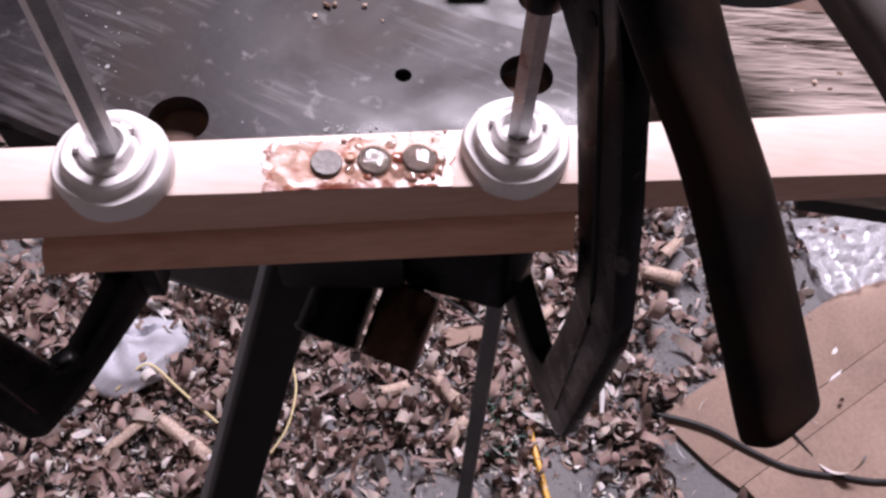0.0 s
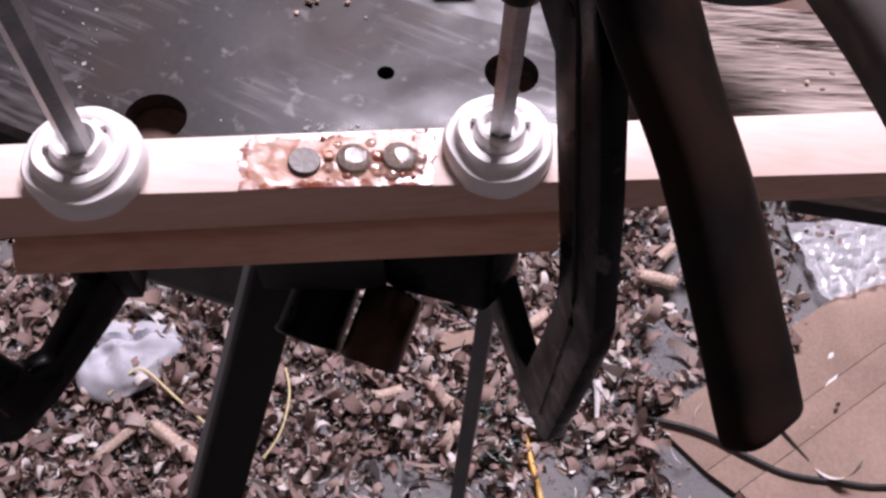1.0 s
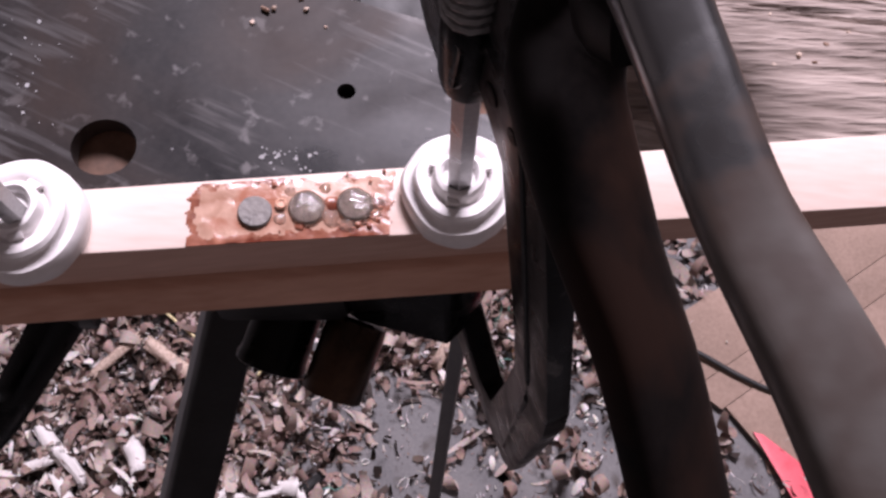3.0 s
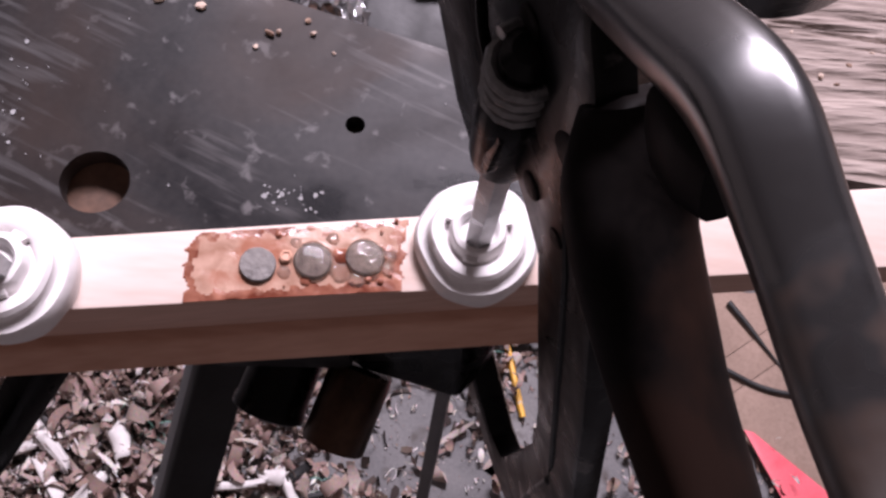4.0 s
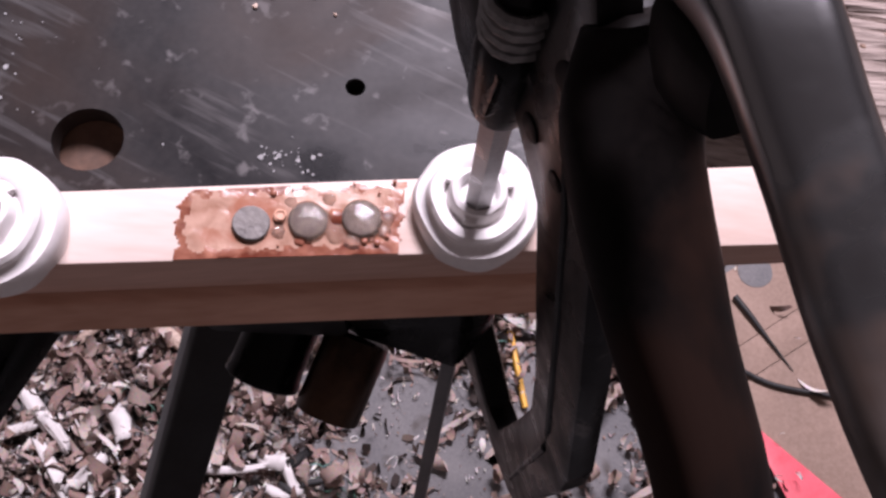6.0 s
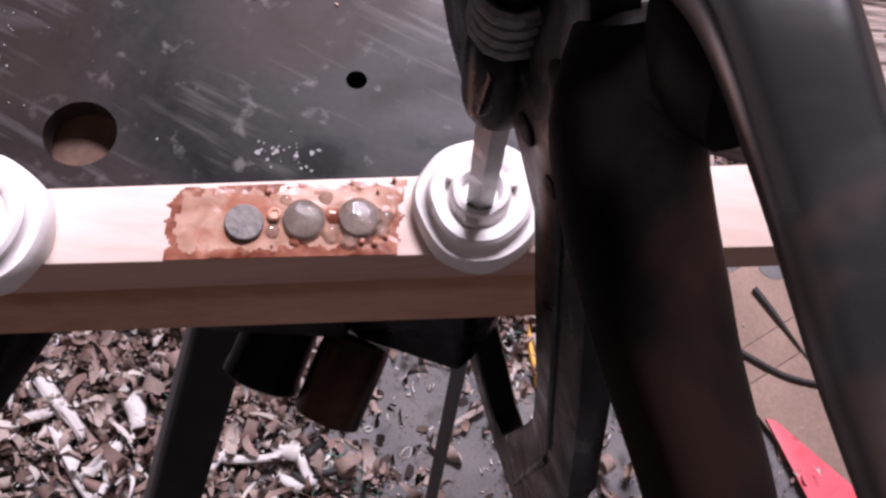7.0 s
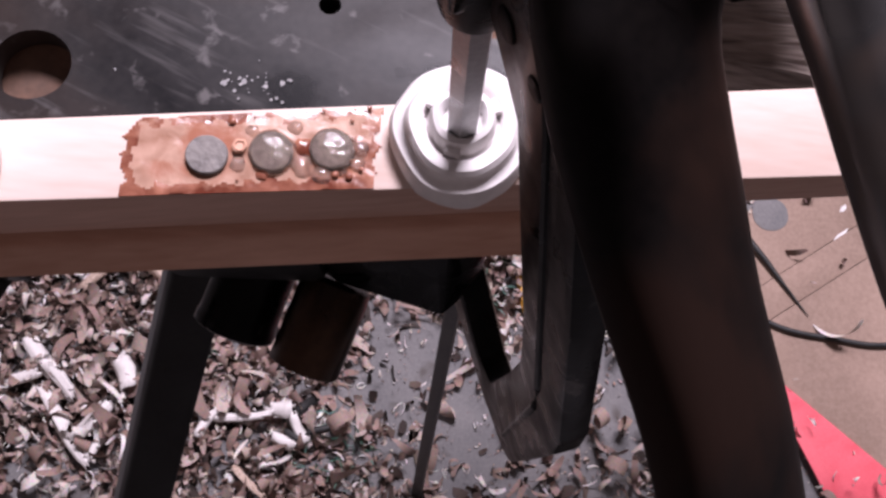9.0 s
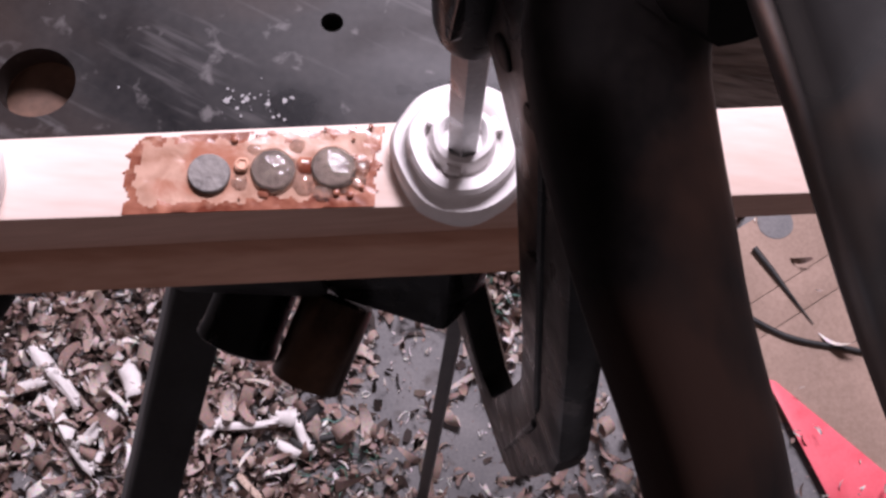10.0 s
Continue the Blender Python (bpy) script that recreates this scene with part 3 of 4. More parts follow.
# ---- the clamps ----
def clamp(anchor, foot, heading, shaft_top, pad_r, label, web=True, rise=0.0):
    """A locking clamp: a C-shaped iron frame, a hexagonal spindle with a white pad, and two handles."""
    foot, anchor = Vector(foot), Vector(anchor)
    c, s = math.cos(radians(heading)), math.sin(radians(heading))
    # x of this frame runs out along the clamp, y is up, z across
    m = Matrix(((c, 0, s, anchor.x), (s, 0, -c, anchor.y), (0, 1, 0, rise), (0, 0, 0, 1)))
    top = root("locking_clamp", (foot.x, foot.y, 0.966 + rise), label, "clamp", "clamps on the wood strip")
    T = 0.0034

    def head_bend(x, y):
        """Sideways shift of the head, set to fit the camera's view."""
        return (-0.0004 if web else 0.0042) * min(1, max(0, (0.026 - x) / 0.02)) * min(1, max(0, (y - 1.07) / 0.02))

    outer = [(-0.016, 0.949), (-0.010, 0.938), (0.014, 0.930), (0.036, 0.921), (0.054, 0.919), (0.0585, 0.926), (0.0625, 0.962), (0.0670, 1.008), (0.0665, 1.020), (0.0565, 1.060),
             (0.0470, 1.0900), (0.0385, 1.1060), (0.0365, 1.1230), (0.0240, 1.1420), (0.010, 1.153), (-0.008, 1.152), (-0.015, 1.138), (-0.013, 1.112), (-0.006, 1.096), (0.006, 1.088), (0.0170, 1.082),
             (0.0260, 1.077), (0.0320, 1.058), (0.0430, 1.024), (0.0462, 1.006), (0.0440, 0.985), (0.0380, 0.943), (0.030, 0.9395), (0.016, 0.9470), (0.006, 0.9525), (-0.010, 0.9535)]
    bm = prism(bmesh.new(), outer, -T, T, 0.0022)
    for v in bm.verts:
        # the lower arm is broader, the spine is waisted
        wide = 1.0 + 0.9 * max(0, 1 - (v.co.y - 0.919) / 0.05) * max(0, 1 - abs(v.co.x) / 0.05)
        v.co.z *= wide
        v.co.z -= head_bend(v.co.x, v.co.y)
    for v in bm.verts:
        v.co = m @ v.co
    frame_ob = part("frame", bm, M_CAST, top, "black painted iron C-frame with chipped paint")
    rib = [(0.0515, 0.935), (0.0565, 1.008), (0.0550, 1.020), (0.045, 1.060), (0.0365, 1.092), (0.03, 1.106)]
    for side in (-1, 1):
        part("rib", sweep(bmesh.new(), [m @ Vector((x, y, side * (T - 0.0003))) for x, y in rib], [0.0008, 0.0011, 0.0011, 0.0011, 0.0011, 0.0006], n=8), M_CAST, frame_ob)
        for x, y, r, k in ((0.0283, 1.1170, 0.0034, 1.7), (0.0200, 1.0920, 0.0026, 1.3), (0.0310, 1.0940, 0.0017, 1.5), (0.0100, 1.1240, 0.0028, 1.4), (0.0020, 1.1060, 0.0022, 1.3)):
            mm = m @ Matrix.Translation((x, y, side * (T + 0.0002) - head_bend(x, y))) @ Matrix.Rotation(-0.9, 4, "Z") @ Matrix.Diagonal((1, k, side, 1))
            # Slightly raised dark ovals; their colour stands in for shade inside holes.
            part("boss", lathe(bmesh.new(), [(r, -0.0012), (r, 0.0), (r * 0.9, 0.0002), (r * 0.1, 0.0002)], mm, 20, 0.08), M_GRIP, frame_ob, "dark raised oval painted as a shaded hole")
    if web:
        cheek = [(-0.016, 1.098), (-0.004, 1.084), (0.008, 1.079), (0.013, 1.086), (0.015, 1.100), (0.004, 1.116), (-0.004, 1.140), (-0.016, 1.150), (-0.020, 1.130)]
        bm = prism(bmesh.new(), cheek, 0.0064, 0.0086, 0.0008)
        for v in bm.verts:
            v.co = m @ (v.co + Vector((0, 0, 0.0012 * noise.noise(v.co * 60))))
        part("cheek", bm, M_CAST, frame_ob, "chipped black cheek beside the spring")
    jaw = [(-0.052, 0.0), (-0.033, -0.013), (-0.0045, -0.021), (-0.0005, -0.017), (0.0065, -0.007), (0.006, 0.0115), (-0.052, 0.0115)] if web else [(-0.010, -0.004), (0.010, -0.004), (0.010, 0.010), (-0.010, 0.010)]
    bm = prism(bmesh.new(), jaw, 0.950, 0.962, 0.0015, Matrix.Translation((anchor.x, anchor.y, 0)))
    for v in bm.verts:
        if v.co.z > 0.956:
            v.co.z += block_z(v.co.x) - 0.9621
            v.co.y = max(v.co.y, front_y(v.co.x) - 0.0075)
    part("lower_jaw", bm, M_CAST, top, "broad black lower jaw")
    # spindle
    base, tip = foot, Vector(shaft_top)
    d = (tip - base).normalized()
    part("spindle", sweep(bmesh.new(), [base + d * 0.012, base + d * 0.05, tip + d * 0.026], 0.0036, n=6, up=(1, 0.2, 0), turn=0.35), M_STEEL, top, "hexagonal grey steel spindle", smooth=25)
    sp = axis_frame(base, tip)
    L = (tip - base).length
    nr = 0.0064 if web else 0.0062
    part("nut", lathe(bmesh.new(), [(0.68 * nr, L - 0.001), (0.93 * nr, L), (nr, L + 0.004), (nr, L + 0.022), (0.9 * nr, L + 0.026), (0.72 * nr, L + 0.028)], sp, 24), M_CAST, top, "black round nut sleeve")
    part("spring_core", lathe(bmesh.new(), [(0.70 * nr, L + 0.0275), (0.72 * nr, L + 0.0285), (0.66 * nr, L + 0.045), (0.4 * nr, L + 0.047), (0.1 * nr, L + 0.0472)], sp, 20), M_CAST, top)
    coil = [sp @ Vector((0.82 * nr * math.cos(a), 0.82 * nr * math.sin(a), L + 0.029 + 0.0011 * a / 2)) for a in [k * 0.5 for k in range(56)]]
    part("spring", sweep(bmesh.new(), coil, 0.0012, n=8), M_DULL, top, "small dull steel coil spring")
    # pad
    R = pad_r
    prof = [(R * 0.93, -0.0012), (R * 0.985, 0.0002), (R, 0.0030), (R * 0.99, 0.0062), (R * 0.93, 0.0078), (R * 0.82, 0.0082), (R * 0.775, 0.0090), (R * 0.765, 0.0108), (R * 0.71, 0.0118),
            (R * 0.60, 0.0118), (R * 0.54, 0.0112), (R * 0.50, 0.0102), (R * 0.46, 0.0106), (R * 0.44, 0.0128), (R * 0.40, 0.0142), (R * 0.33, 0.0146), (R * 0.28, 0.0138), (R * 0.26, 0.012)]
    pm = axis_frame(base, base + Vector((d.x * 0.25, d.y * 0.25, d.z)))
    pad = part("pad", lathe(bmesh.new(), prof, pm, 56, 0.065), M_PAD, top, "white stepped plastic clamp pad")
    for a in (0.4, 2.5, 4.4):
        tooth = [pm @ Vector((R * 0.47 * math.cos(a + q), R * 0.47 * math.sin(a + q), 0.0118)) for q in (-0.22, 0, 0.22)]
        part("pad_catch", sweep(bmesh.new(), tooth, 0.0013, n=8), M_PAD, pad)
    return top


right_clamp = clamp((0.0420, 0.1935), (0.0406, 0.2020, top_z(0.0406)), -71.0, (0.0414, 0.1872, 1.0775), 0.0167, "black locking clamp with white pad, long handles towards viewer")
clamp((-0.0841, 0.1811), (-0.0737, 0.1838, top_z(-0.0737)), -124.0, (-0.0613, 0.1650, 1.1170), 0.0168, "black locking clamp with white pad, spindle raised high", False, 0.0125)

# handles of the clamp whose grips stand over the strip
grip = spline([(0.0556, 0.1680, 1.1310), (0.0558, 0.1650, 1.1285), (0.0548, 0.1545, 1.1222), (0.0608, 0.1370, 1.1110), (0.0692, 0.1195, 1.0965), (0.0760, 0.1015, 1.0805), (0.0796, 0.0912, 1.0713), (0.0811, 0.0871, 1.0677)], 5)
rad = [0.0079 + 0.0017 * min(1, k / 12) + 0.0002 * max(0, (k - 12) / 22) for k in range(len(grip))]
rad[-1], rad[-2], rad[-3] = 0.0070, 0.0090, 0.0096
rad[0], rad[1], rad[2] = 0.0048, 0.0064, 0.0074
part("grip", sweep(bmesh.new(), grip, rad, n=24, flat=0.45, power=3.6, up=(0.1, 0.5, 1)), M_GRIP, right_clamp, "broad black handle with a brown sheen painted in as patches")
lever = spline([(0.0490, 0.1760, 1.1440), (0.0530, 0.1630, 1.1520), (0.0582, 0.1500, 1.1578), (0.0624, 0.1360, 1.1563), (0.0679, 0.1180, 1.1530), (0.0753, 0.0993, 1.1515), (0.0832, 0.0775, 1.1475), (0.0915, 0.0543, 1.1425)], 6)
lr = [0.0050 + 0.0022 * min(1, max(0, (i - 24) / 18)) + 0.0005 * math.exp(-((i - 12) / 4) ** 2) for i in range(len(lever))]
part("lever", sweep(bmesh.new(), lever, lr, n=32, flat=0.85, power=3.6, up=(-0.24, -0.12, 0.95)), M_WORN, right_clamp, "glossy black lever, worn to bare grey steel")
part("pivot_block", sweep(bmesh.new(), [(0.0555, 0.1600, 1.1400), (0.0570, 0.1560, 1.1415), (0.0585, 0.1515, 1.1430), (0.0600, 0.1470, 1.1450)], [0.0026, 0.0040, 0.0040, 0.0030], n=16, flat=1.5, power=4), M_GRIP, right_clamp, "black pivot block between the two handles")
lip = []
for a, b, r in zip(lever[2:18], lever[3:19], lr[2:]):
    side = (b - a).cross(Vector((-0.24, -0.12, 0.95))).normalized()
    lip.append(a + side * (r * 0.93) + Vector((0, 0, r * 0.45)))
part("lever_lip", sweep(bmesh.new(), lip, 0.0007, n=8), M_DULL, right_clamp, "thin bare steel lip along the lever")

PLATE_CRUMBS = [(-0.0594, 0.2897, 0.0016, 0), (-0.0462, 0.2877, 0.0014, 0), (-0.0241, 0.2795, 0.0016, 1), (-0.0212, 0.2802, 0.0014, 0), (-0.0105, 0.2805, 0.0013, 0),
                (-0.0125, 0.2853, 0.0010, 1), (-0.0280, 0.2743, 0.0008, 0), (-0.0037, 0.2740, 0.0006, 0)]
WHITE_ROLLS = [(-0.463, 0.350, -50, 0.05, 0.010), (-0.434, 0.322, -48, 0.045, 0.008), (-0.480, 0.325, 20, 0.035, 0.008), (-0.440, 0.288, -50, 0.055, 0.010), (-0.388, 0.276, 55, 0.05, 0.009),
               (-0.374, 0.250, 60, 0.035, 0.006), (-0.405, 0.245, -45, 0.05, 0.006), (-0.359, 0.337, -65, 0.035, 0.011), (-0.205, 0.289, 5, 0.06, 0.005), (-0.248, 0.279, 60, 0.03, 0.006),
               (-0.162, 0.300, 0, 0.028, 0.009), (-0.136, 0.277, -60, 0.03, 0.006), (-0.152, 0.262, -20, 0.025, 0.006)]
BROWN_ROLLS = [(0.019, 0.536, -50, 0.06, 0.011), (0.329, 0.713, -15, 0.05, 0.012), (0.154, 0.648, 40, 0.05, 0.010), (-0.324, 0.463, -35, 0.09, 0.010), (-0.399, 0.47, 40, 0.08, 0.009),
               (0.145, 0.612, -30, 0.05, 0.010), (0.034, 0.472, 60, 0.04, 0.009), (-0.191, 0.21, -40, 0.05, 0.006), (0.351, 0.76, 50, 0.045, 0.010), (-0.05, 0.536, 20, 0.04, 0.009)]

# ---- on the plate and the plank ----
def crumb(x, y, z, r, material, label, category, group):
    b = bmesh.new()
    bmesh.ops.create_icosphere(b, subdivisions=2, radius=1.0)
    o = Vector((random.uniform(0, 50), random.uniform(0, 50), 0))
    ax = [random.uniform(0.5, 1.3) for _ in range(3)]
    rz = Matrix.Rotation(random.uniform(0, 6), 3, "Z")
    for v in b.verts:
        k = 1 + 0.5 * noise.noise(v.co * 1.4 + o)
        v.co = rz @ Vector((v.co.x * ax[0] * k * r, v.co.y * ax[1] * k * r, v.co.z * 0.55 * k * r))
    low = min(v.co.z for v in b.verts)
    for v in b.verts:
        v.co += Vector((x, y, z - low))
    return thing(name=category.replace(" ", "_"), bm=b, material=material, label=label, category=category, group=group, smooth=25)


random.seed(11)
for x, y, r, k in PLATE_CRUMBS:
    crumb(x, y, plate_z(x), r, (M_CHIP, M_BARK)[k], ("pale wood crumb lying on the steel plate", "brown wood crumb lying on the steel plate")[k], "wood crumb", "crumbs on the plate")
for x, y, r, k in ((0.2075, 0.3530, 0.0026, 0), (0.2145, 0.3490, 0.0017, 1), (0.190, 0.361, 0.0010, 0), (0.234, 0.367, 0.0013, 0), (0.197, 0.378, 0.0010, 0), (0.195, 0.348, 0.0010, 0), (0.222, 0.360, 0.0012, 1), (0.176, 0.341, 0.0009, 0), (0.247, 0.338, 0.0012, 0)):
    crumb(x, y, 0.8555, r, (M_CHIP, M_BARK)[k], "wood crumb lying on the weathered plank", "wood crumb", "crumbs on the plank")
# pale scuffs of dust on the plate
bm = bmesh.new()
for n in range(64):
    if n < 30:
        x, y = random.gauss(-0.0145, 0.004), random.gauss(0.2240, 0.003)
    else:
        x, y = random.choice(((random.gauss(-0.099, 0.010), random.gauss(0.262, 0.005)), (random.gauss(-0.097, 0.003), random.gauss(0.243, 0.010)), (random.uniform(-0.12, 0.04), random.uniform(0.215, 0.285))))
    r = random.uniform(0.00015, 0.0006) * random.choice((0.5, 0.7, 1, 1.8))
    a0 = random.uniform(0, 6)
    vs = [bm.verts.new((x + r * random.uniform(0.5, 1.2) * math.cos(a0 + k), y + r * random.uniform(0.5, 1.2) * math.sin(a0 + k), plate_z(x) + 0.0003 + 0.0001 * (k % 2))) for k in range(6)]
    bm.faces.new(vs)
thing("dust_specks", bm, M_DUST, "pale dust specks scattered on the steel plate", "dust", kind="stuff")


# ---- on the floor ----
def bare(x, y):
    """How much of the concrete lies open: 1 is bare."""
    b = 0.0
    for cx, cy, rx, ry in ((0.0, 0.375, 0.12, 0.080), (-0.025, 0.335, 0.085, 0.085), (0.335, 0.62, 0.05, 0.08), (0.17, 0.41, 0.06, 0.09), (0.08, 0.29, 0.17, 0.11), (0.35, 0.70, 0.05, 0.11), (0.25, 0.34, 0.06, 0.11), (-0.44, 0.20, 0.07, 0.04),
                           (-0.60, 0.76, 0.09, 0.06), (-0.40, 0.72, 0.06, 0.03), (0.25, 0.15, 0.25, 0.14), (-0.05, 0.415, 0.06, 0.025)):
        b = max(b, 1.25 - math.hypot((x - cx) / rx, (y - cy) / ry))
    return min(1.0, max(0.0, b + 0.25 * noise.noise(Vector((x * 14, y * 14, 0)))))


def pile(x, y):
    return 0.010 + 0.030 * max(0, 0.4 + noise.noise(Vector((x * 5, y * 5, 3)))) * (1 - bare(x, y))


def curl(verts, faces, x, y, z, length, width, bend, twist, seg=6):
    """One bent shaving: a strip rolled along its length."""
    q = Euler((random.uniform(-1.2, 1.2), random.uniform(-1.2, 1.2), random.uniform(0, 6.3))).to_matrix()
    base = len(verts)
    a, px, pz = 0.0, 0.0, 0.0
    step = length / seg
    for i in range(seg + 1):
        w = width * (0.30 + 0.70 * math.sin(math.pi * (i + 0.35 + 0.3 * math.sin(length * 9000)) / (seg + 0.9)))
        tw = twist * i / seg
        for sgn in (-1, 1):
            v = q @ Vector((px - length * 0.3, sgn * w / 2 * math.cos(tw) + i * step * twist * 0.25, pz + sgn * w / 2 * math.sin(tw)))
            verts.append((x + v.x, y + v.y, max(0.002, z + v.z)))
        a += bend / seg
        px += step * math.cos(a)
        pz += step * math.sin(a)
    for i in range(seg):
        k = base + 2 * i
        faces.append((k, k + 1, k + 3, k + 2))


def scatter(name, count, size, wide, bend, material, label, keep, seed, lift=1.0, seg=6):
    random.seed(seed)
    verts, faces, made = [], [], 0
    while made < count:
        x, y = random.uniform(-0.85, 0.62), random.uniform(0.0, 1.05)
        rim = min(x + 0.85, 0.62 - x, y, 1.05 - y) / 0.12 + 0.5 * noise.noise(Vector((x * 7, y * 7, 5)))
        if random.random() > keep(x, y) or random.random() > rim:
            continue
        L = random.uniform(*size) * random.choice((0.6, 0.8, 1, 1, 1.3))
        curl(verts, faces, x, y, random.random() * pile(x, y) * lift + 0.003, L, random.uniform(*wide), random.uniform(*bend) * random.choice((-1, 1)), random.uniform(-1.2, 1.2), seg)
        made += 1
    me = bpy.data.meshes.new(name)
    me.from_pydata(verts, [], faces)
    me.polygons.foreach_set("use_smooth", [True] * len(me.polygons))
    me.materials.append(material)
    return tagged(new(name, me), label, "shavings", kind="stuff")


def on_card(x, y):
    return y < 0.5 + (x - 0.303) * 0.78 and x > 0.31 and y > 0.40 - 0.45 * (x - 0.33)


def flakes(x, y):
    if on_card(x, y):
        return 0.004
    if x > 0.40 and y < 0.42:
        return 0.04
    return (1 - bare(x, y)) ** 1.2 * (1.0 if x < 0.32 else 0.45) + 0.012


# Low dark flakes added to stand in for shade in the heap's gaps.
scatter("gap_shade_flakes", 6000, (0.010, 0.030), (0.006, 0.016), (0.1, 0.8), M_GAP_SHADE, "dark brown flakes standing in for shade beneath the shavings", flakes, 20, 0.12, 2)
scatter("large_shavings", 2300, (0.035, 0.085), (0.008, 0.022), (1.6, 7.0), M_SHAVE, "large tan wood curls among the smaller shavings", flakes, 26, 1.0, 10)
scatter("wood_shavings", 6200, (0.014, 0.048), (0.004, 0.013), (0.8, 5.5), M_SHAVE, "brown and grey curled wood shavings heaped on the floor", flakes, 21)
scatter("fine_shavings", 3200, (0.010, 0.035), (0.0010, 0.0026), (1.5, 7.0), M_THREAD, "thin pale curly wood threads among the shavings", lambda x, y: 0.05 if on_card(x, y) else 0.35 + 0.65 * flakes(x, y), 22, 1.3, 9)
scatter("sawdust_crumbs", 9000, (0.0015, 0.005), (0.001, 0.004), (0.1, 1.0), M_SHAVE, "small wood crumbs strewn over the concrete", lambda x, y: 0.3 if on_card(x, y) else 1.0, 23, 0.15, 1)

scatter("pale_shavings", 260, (0.018, 0.050), (0.005, 0.013), (0.6, 4.0), M_THREAD, "pale cream wood shavings lying on top of the heap",
        lambda x, y: 1.0 if min(math.hypot(x + 0.43, y - 0.30) / 0.13, math.hypot(x + 0.18, y - 0.29) / 0.07, math.hypot(x - 0.20, y - 0.60) / 0.08, math.hypot(x + 0.5, y - 0.42) / 0.07) < 1 else (0.06 if x < 0.28 else 0.0), 27, 1.5, 8)

# larger pale rolled shavings
random.seed(31)


def roll(x, y, heading, length, r, material, label, z=0.022):
    h = radians(heading)
    d, s = Vector((math.cos(h), math.sin(h), random.uniform(-0.25, 0.3))), Vector((-math.sin(h), math.cos(h), 0))
    b = bmesh.new()
    arc, start, taper, sag = random.uniform(2.4, 5.2), random.uniform(-0.9, 0.6), random.uniform(-0.35, 0.35), random.uniform(-0.3, 0.3) * r
    prev = None
    for i in range(13):
        a = start + arc * i / 12
        ragged = [0.16 * length * noise.noise(Vector((x * 90 + e * 7, y * 90, i * 0.55))) for e in (0, 1)]
        cur = []
        for j in range(6):
            f = j / 5 - 0.5
            rr = r * (1 - 0.030 * i) * (1 + taper * f) * (1 + 0.22 * noise.noise(Vector((x * 70 + f * 3, y * 70, i * 0.5))))
            along = f * length + (ragged[0] * (0.5 - f) + ragged[1] * (0.5 + f))
            cur.append(b.verts.new(Vector((x, y, z)) + d * along + s * (rr * math.cos(a) + sag * (1 - 4 * f * f)) + Vector((0, 0, rr * math.sin(a)))))
        if prev:
            for j in range(5):
                b.faces.new((prev[j], prev[j + 1], cur[j + 1], cur[j]))
        prev = cur
    low = min(v.co.z for v in b.verts)
    for v in b.verts:
        v.co.z += max(0.0, 0.004 - low)
    ob = thing("rolled_shaving", b, material, label, "wood shaving", "large rolled shavings")
    mod = ob.modifiers.new("thick", "SOLIDIFY")
    mod.thickness = 0.0006
    return ob


for x, y, hd, L, r in WHITE_ROLLS:
    roll(x, y, hd, L * 1.25, r * 1.25, M_WHITE, "white rolled-up shaving lying on the shavings")
for x, y, hd, L, r in BROWN_ROLLS:
    roll(x, y, hd, L, r, M_CHIP, "tan rolled-up shaving lying on the shavings")

# dust mask
mask = root("dust_mask", (-0.415, 0.590, 0.02), "crushed white felt dust mask with yellow elastic straps", "mask")
bm = bmesh.new()
bmesh.ops.create_uvsphere(bm, u_segments=40, v_segments=24, radius=1.0)
bmesh.ops.delete(bm, geom=[v for v in bm.verts if v.co.z < -0.05], context="VERTS")
for v in bm.verts:
    p = v.co.copy()
    a = math.atan2(p.y, p.x)
    dent = 1 + 0.10 * math.sin(3 * a + 1.0) + 0.13 * noise.noise(p * 1.6)
    z = p.z * 0.038 * (1 + 0.35 * noise.noise(p * 2.1 + Vector((3, 0, 0)))) - 0.014 * math.exp(-((p.x - 0.25) / 0.12) ** 2) * p.z - 0.010 * math.exp(-((p.x + 0.35 + 0.3 * p.y) / 0.10) ** 2) * p.z - 0.016 * math.exp(-((p.y - 0.32) / 0.09) ** 2)
    x, y = p.x * 0.078 * dent, p.y * 0.056 * dent
    z += 0.007 * abs(noise.noise(p * 3.2 + Vector((9, 2, 0)))) - 0.006 * abs(noise.noise(p * 5.0))
    v.co = Vector((-0.415 + x * 0.97 - y * 0.24, 0.588 + x * 0.24 + y * 0.97, 0.018 + max(z, 0.0)))
shell = part("mask_shell", bm, M_MASK, mask, smooth=70)
mod = shell.modifiers.new("thick", "SOLIDIFY")
mod.thickness = 0.002
part("strap", sweep(bmesh.new(), spline([(-0.445, 0.655, 0.03), (-0.41, 0.662, 0.045), (-0.385, 0.645, 0.04), (-0.362, 0.618, 0.03)]), 0.0018, n=8), M_PAINT, mask, "white strap")
part("elastic", sweep(bmesh.new(), spline([(-0.425, 0.53, 0.03), (-0.395, 0.556, 0.045), (-0.375, 0.558, 0.045), (-0.335, 0.525, 0.04), (-0.285, 0.487, 0.022)]), 0.0018, n=8), M_ELASTIC, mask, "yellow elastic strap")
thing("yellow_string", sweep(bmesh.new(), spline([(-0.192, 0.57, 0.03), (-0.183, 0.53, 0.032), (-0.19, 0.48, 0.03), (-0.21, 0.445, 0.024)]), 0.0015, n=8), M_ELASTIC, "pale yellow string lying on the shavings", "string")

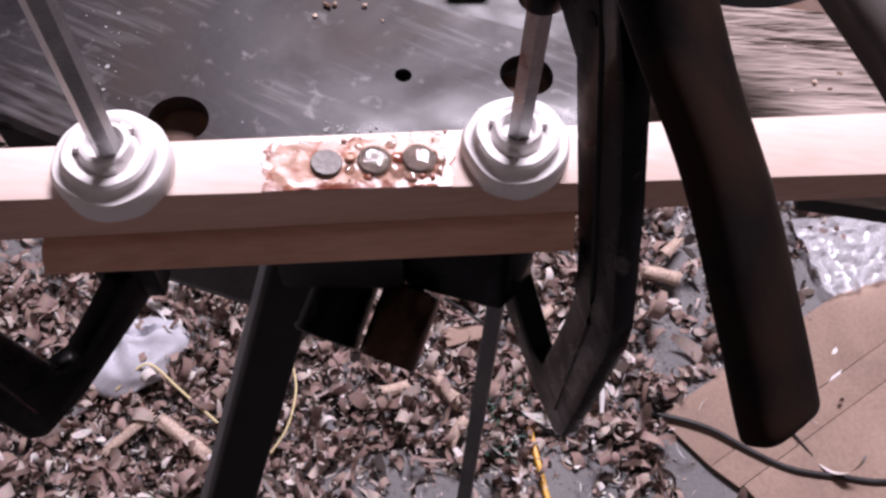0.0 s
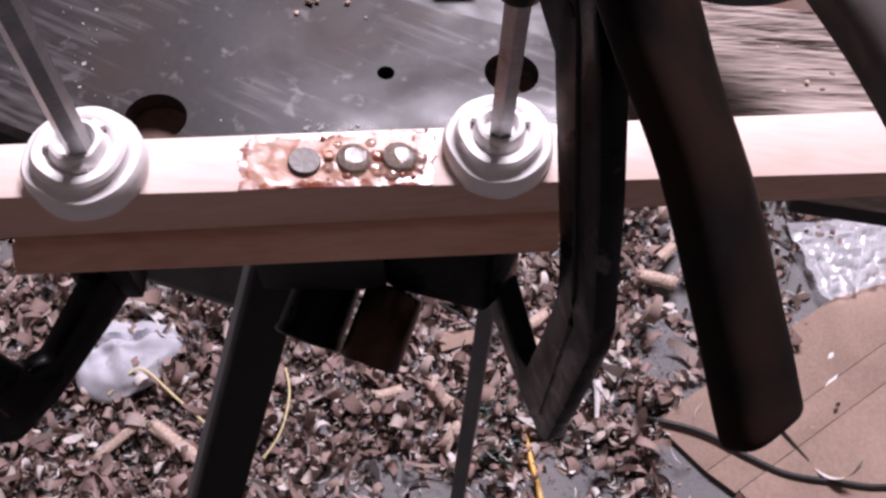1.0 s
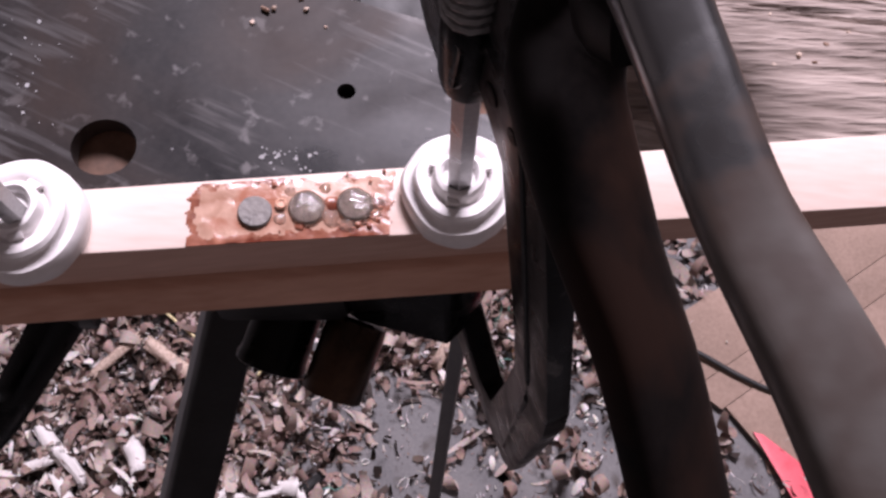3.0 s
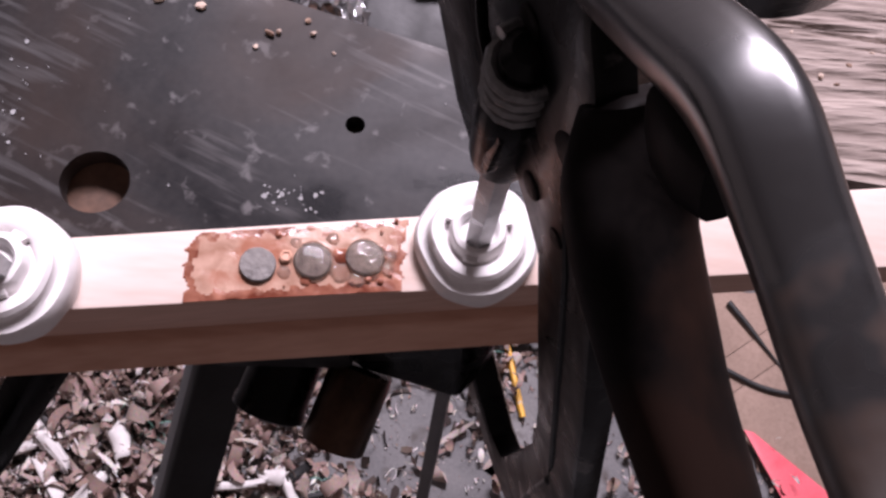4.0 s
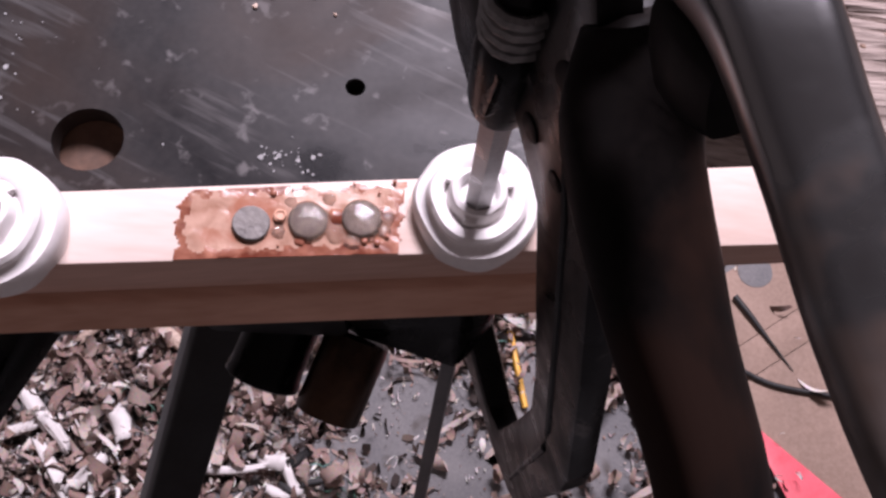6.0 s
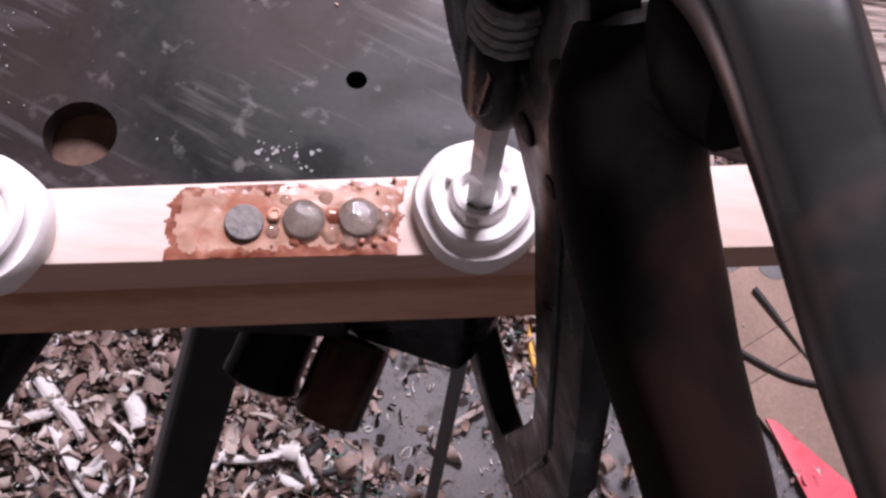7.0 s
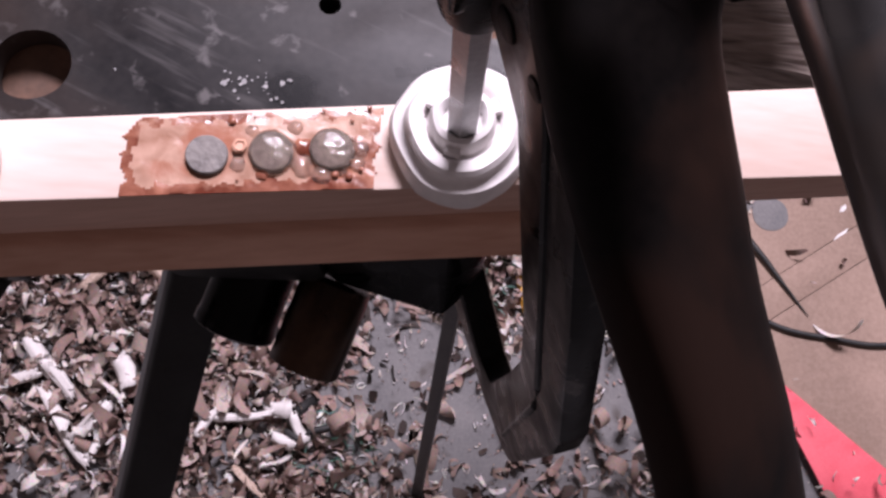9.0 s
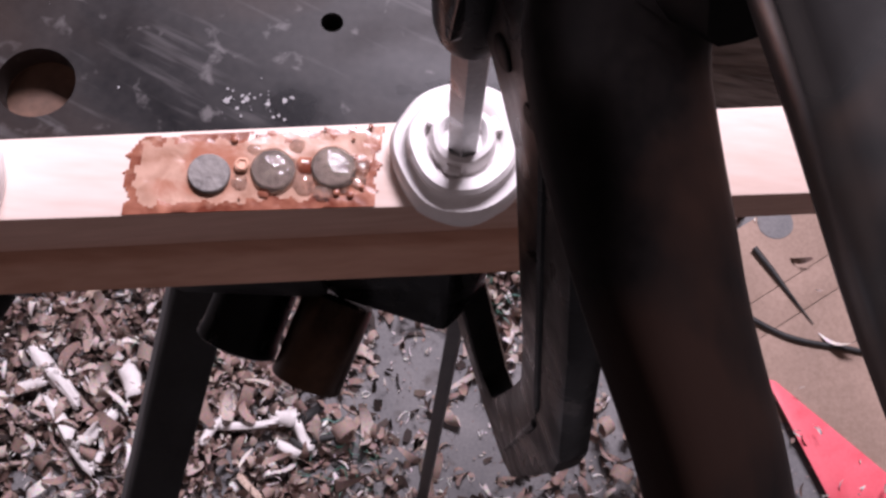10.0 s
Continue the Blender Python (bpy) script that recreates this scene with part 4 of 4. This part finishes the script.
# pencil
pencil = root("pencil", (0.139, 0.44, 0.005), "yellow painted pencil lying on the concrete", "pencil")
a, b = Vector((0.127, 0.497, 0.0125)), Vector((0.1505, 0.386, 0.0075))
part("barrel", sweep(bmesh.new(), [a.lerp(b, 0.1), b], 0.0040, n=6), M_YELLOW, pencil, smooth=25)
part("point", sweep(bmesh.new(), [a.lerp(b, 0.1), a.lerp(b, 0.02), a], [0.0038, 0.0014, 0.0004], n=8), M_CHIP, pencil, "sharpened wooden point")

# cardboard with its folds
card = root("cardboard_sheet", (0.6, 0.45, 0.0), "flattened brown cardboard sheet with fold lines", "cardboard")
u, w = Vector((0.83, 0.56, 0)).normalized(), Vector((0.56, -0.83, 0)).normalized()
o = Vector((0.303, 0.503, 0.006))
for k, (w0, w1, u0) in enumerate(((0.0, 0.0912, 0.0), (0.0919, 0.1336, 0.012), (0.1343, 0.50, 0.03))):
    b = bmesh.new()
    pts = [o + u * (u0 + 0.0) + w * w0, o + u * 1.1 + w * w0, o + u * 1.1 + w * w1, o + u * (u0 + 0.012) + w * w1]
    prism(b, [(p.x, p.y) for p in pts], 0.006 + 0.001 * k, 0.0105 + 0.001 * k, 0.0008)
    part("panel", b, M_CARD, card)
for x, y, rx, ry, a in ((0.524, 0.529, 0.020, 0.005, 0.9), (0.551, 0.557, 0.016, 0.005, 0.8), (0.500, 0.50, 0.010, 0.003, 0.7), (0.56, 0.60, 0.006, 0.003, 0.9)):
    b = bmesh.new()
    prism(b, [(x + rx * (1 + 0.3 * math.sin(5 * t)) * math.cos(t) * math.cos(a) - ry * math.sin(t) * math.sin(a), y + rx * (1 + 0.3 * math.sin(5 * t)) * math.cos(t) * math.sin(a) + ry * math.sin(t) * math.cos(a))
              for t in [k * 2 * math.pi / 18 for k in range(18)]], 0.0104, 0.0112)
    part("paint_smear", b, M_PAINT, card, "white dried paint smear")
b = lathe(bmesh.new(), [(0.024, 0.0100), (0.024, 0.0112), (0.022, 0.0114)], Matrix.Translation((0.462, 0.588, 0.0)), 28, 0.05)
part("round_mark", b, M_CONCRETE, card, "grey round torn patch")

thing("pointed_stick", sweep(bmesh.new(), [(0.4990, 0.4480, 0.0150), (0.472, 0.487, 0.0155), (0.4520, 0.5170, 0.0165), (0.430, 0.548, 0.0165)], [0.0006, 0.0022, 0.0036, 0.0042], n=10), M_CORD, "thin black pointed stick on the cardboard", "stick")
thing("power_cord", sweep(bmesh.new(), spline([(0.215, 0.527, 0.022), (0.24, 0.513, 0.02), (0.305, 0.502, 0.018), (0.366, 0.484, 0.018), (0.42, 0.452, 0.0165), (0.468, 0.429, 0.0165), (0.53, 0.419, 0.0165), (0.60, 0.414, 0.0165), (0.75, 0.44, 0.0165), (0.95, 0.40, 0.0165)]), 0.0036, n=10),
      M_CORD, "black rubber power cord lying across the cardboard", "cord")
thing("white_plug", sweep(bmesh.new(), [(0.2270, 0.545, 0.046), (0.2262, 0.530, 0.045), (0.2235, 0.497, 0.036)], [0.0062, 0.0050, 0.0028], n=10), M_PAINT, "small white plastic plug on the floor", "plug")
thing("black_wire", sweep(bmesh.new(), spline([(-0.03, 0.70, 0.03), (0.02, 0.668, 0.03), (0.07, 0.633, 0.028), (0.10, 0.618, 0.02)]), 0.0022, n=8), M_CORD, "thin black wire among the shavings", "wire")
thing("card_scrap", prism(bmesh.new(), [(0.012, 0.625), (0.020, 0.595), (0.075, 0.612), (0.072, 0.628)], 0.028, 0.031, 0.0006), M_CARD, "tan cardboard scrap on the shavings", "scrap")
thing("red_sheet", prism(bmesh.new(), [(0.433, 0.375), (0.445, 0.372), (0.60, 0.24), (0.66, 0.05), (0.58, 0.05), (0.488, 0.255)], 0.014, 0.0165, 0.0005), M_RED, "bright red plastic sheet beside the cardboard", "sheet")

# clear bag
bm = bmesh.new()
bmesh.ops.create_grid(bm, x_segments=26, y_segments=22, size=0.5)
for v in bm.verts:
    x, y = v.co.x, v.co.y
    h = 0.016 * abs(noise.noise(Vector((x * 5, y * 5, 13)))) + 0.010 * abs(noise.noise(Vector((x * 13, y * 13, 3))))
    v.co = Vector((0.615 + x * 0.13 * (0.7 + 0.6 * (y + 0.5)) + 0.01 * noise.noise(v.co * 4), 0.760 + y * 0.125 + x * 0.03, 0.014 + h))
thing("plastic_bag", bm, M_BAG, "crinkled clear plastic bag beside the cardboard", "bag", smooth=20)

M_GREEN = island_mat("green_threads", [(0.0, (0.05, 0.16, 0.11)), (0.6, (0.12, 0.25, 0.2))])
scatter("green_threads", 130, (0.015, 0.04), (0.0012, 0.0026), (1.0, 6.0), M_GREEN, "thin green plastic threads among the shavings",
        lambda x, y: 1.0 if min(math.hypot(x + 0.30, y - 0.37), math.hypot(x + 0.09, y - 0.245), math.hypot(x - 0.09, y - 0.49)) < 0.055 else 0.0, 41, 1.6, 9)
for x, y, hd, L, r in ((-0.128, 0.305, 40, 0.03, 0.008), (-0.105, 0.278, 15, 0.045, 0.005), (-0.145, 0.268, -30, 0.022, 0.006)):
    roll(x, y, hd, L, r, M_CORD, "black crumpled plastic scrap lying on the shavings").name = "black_scrap"
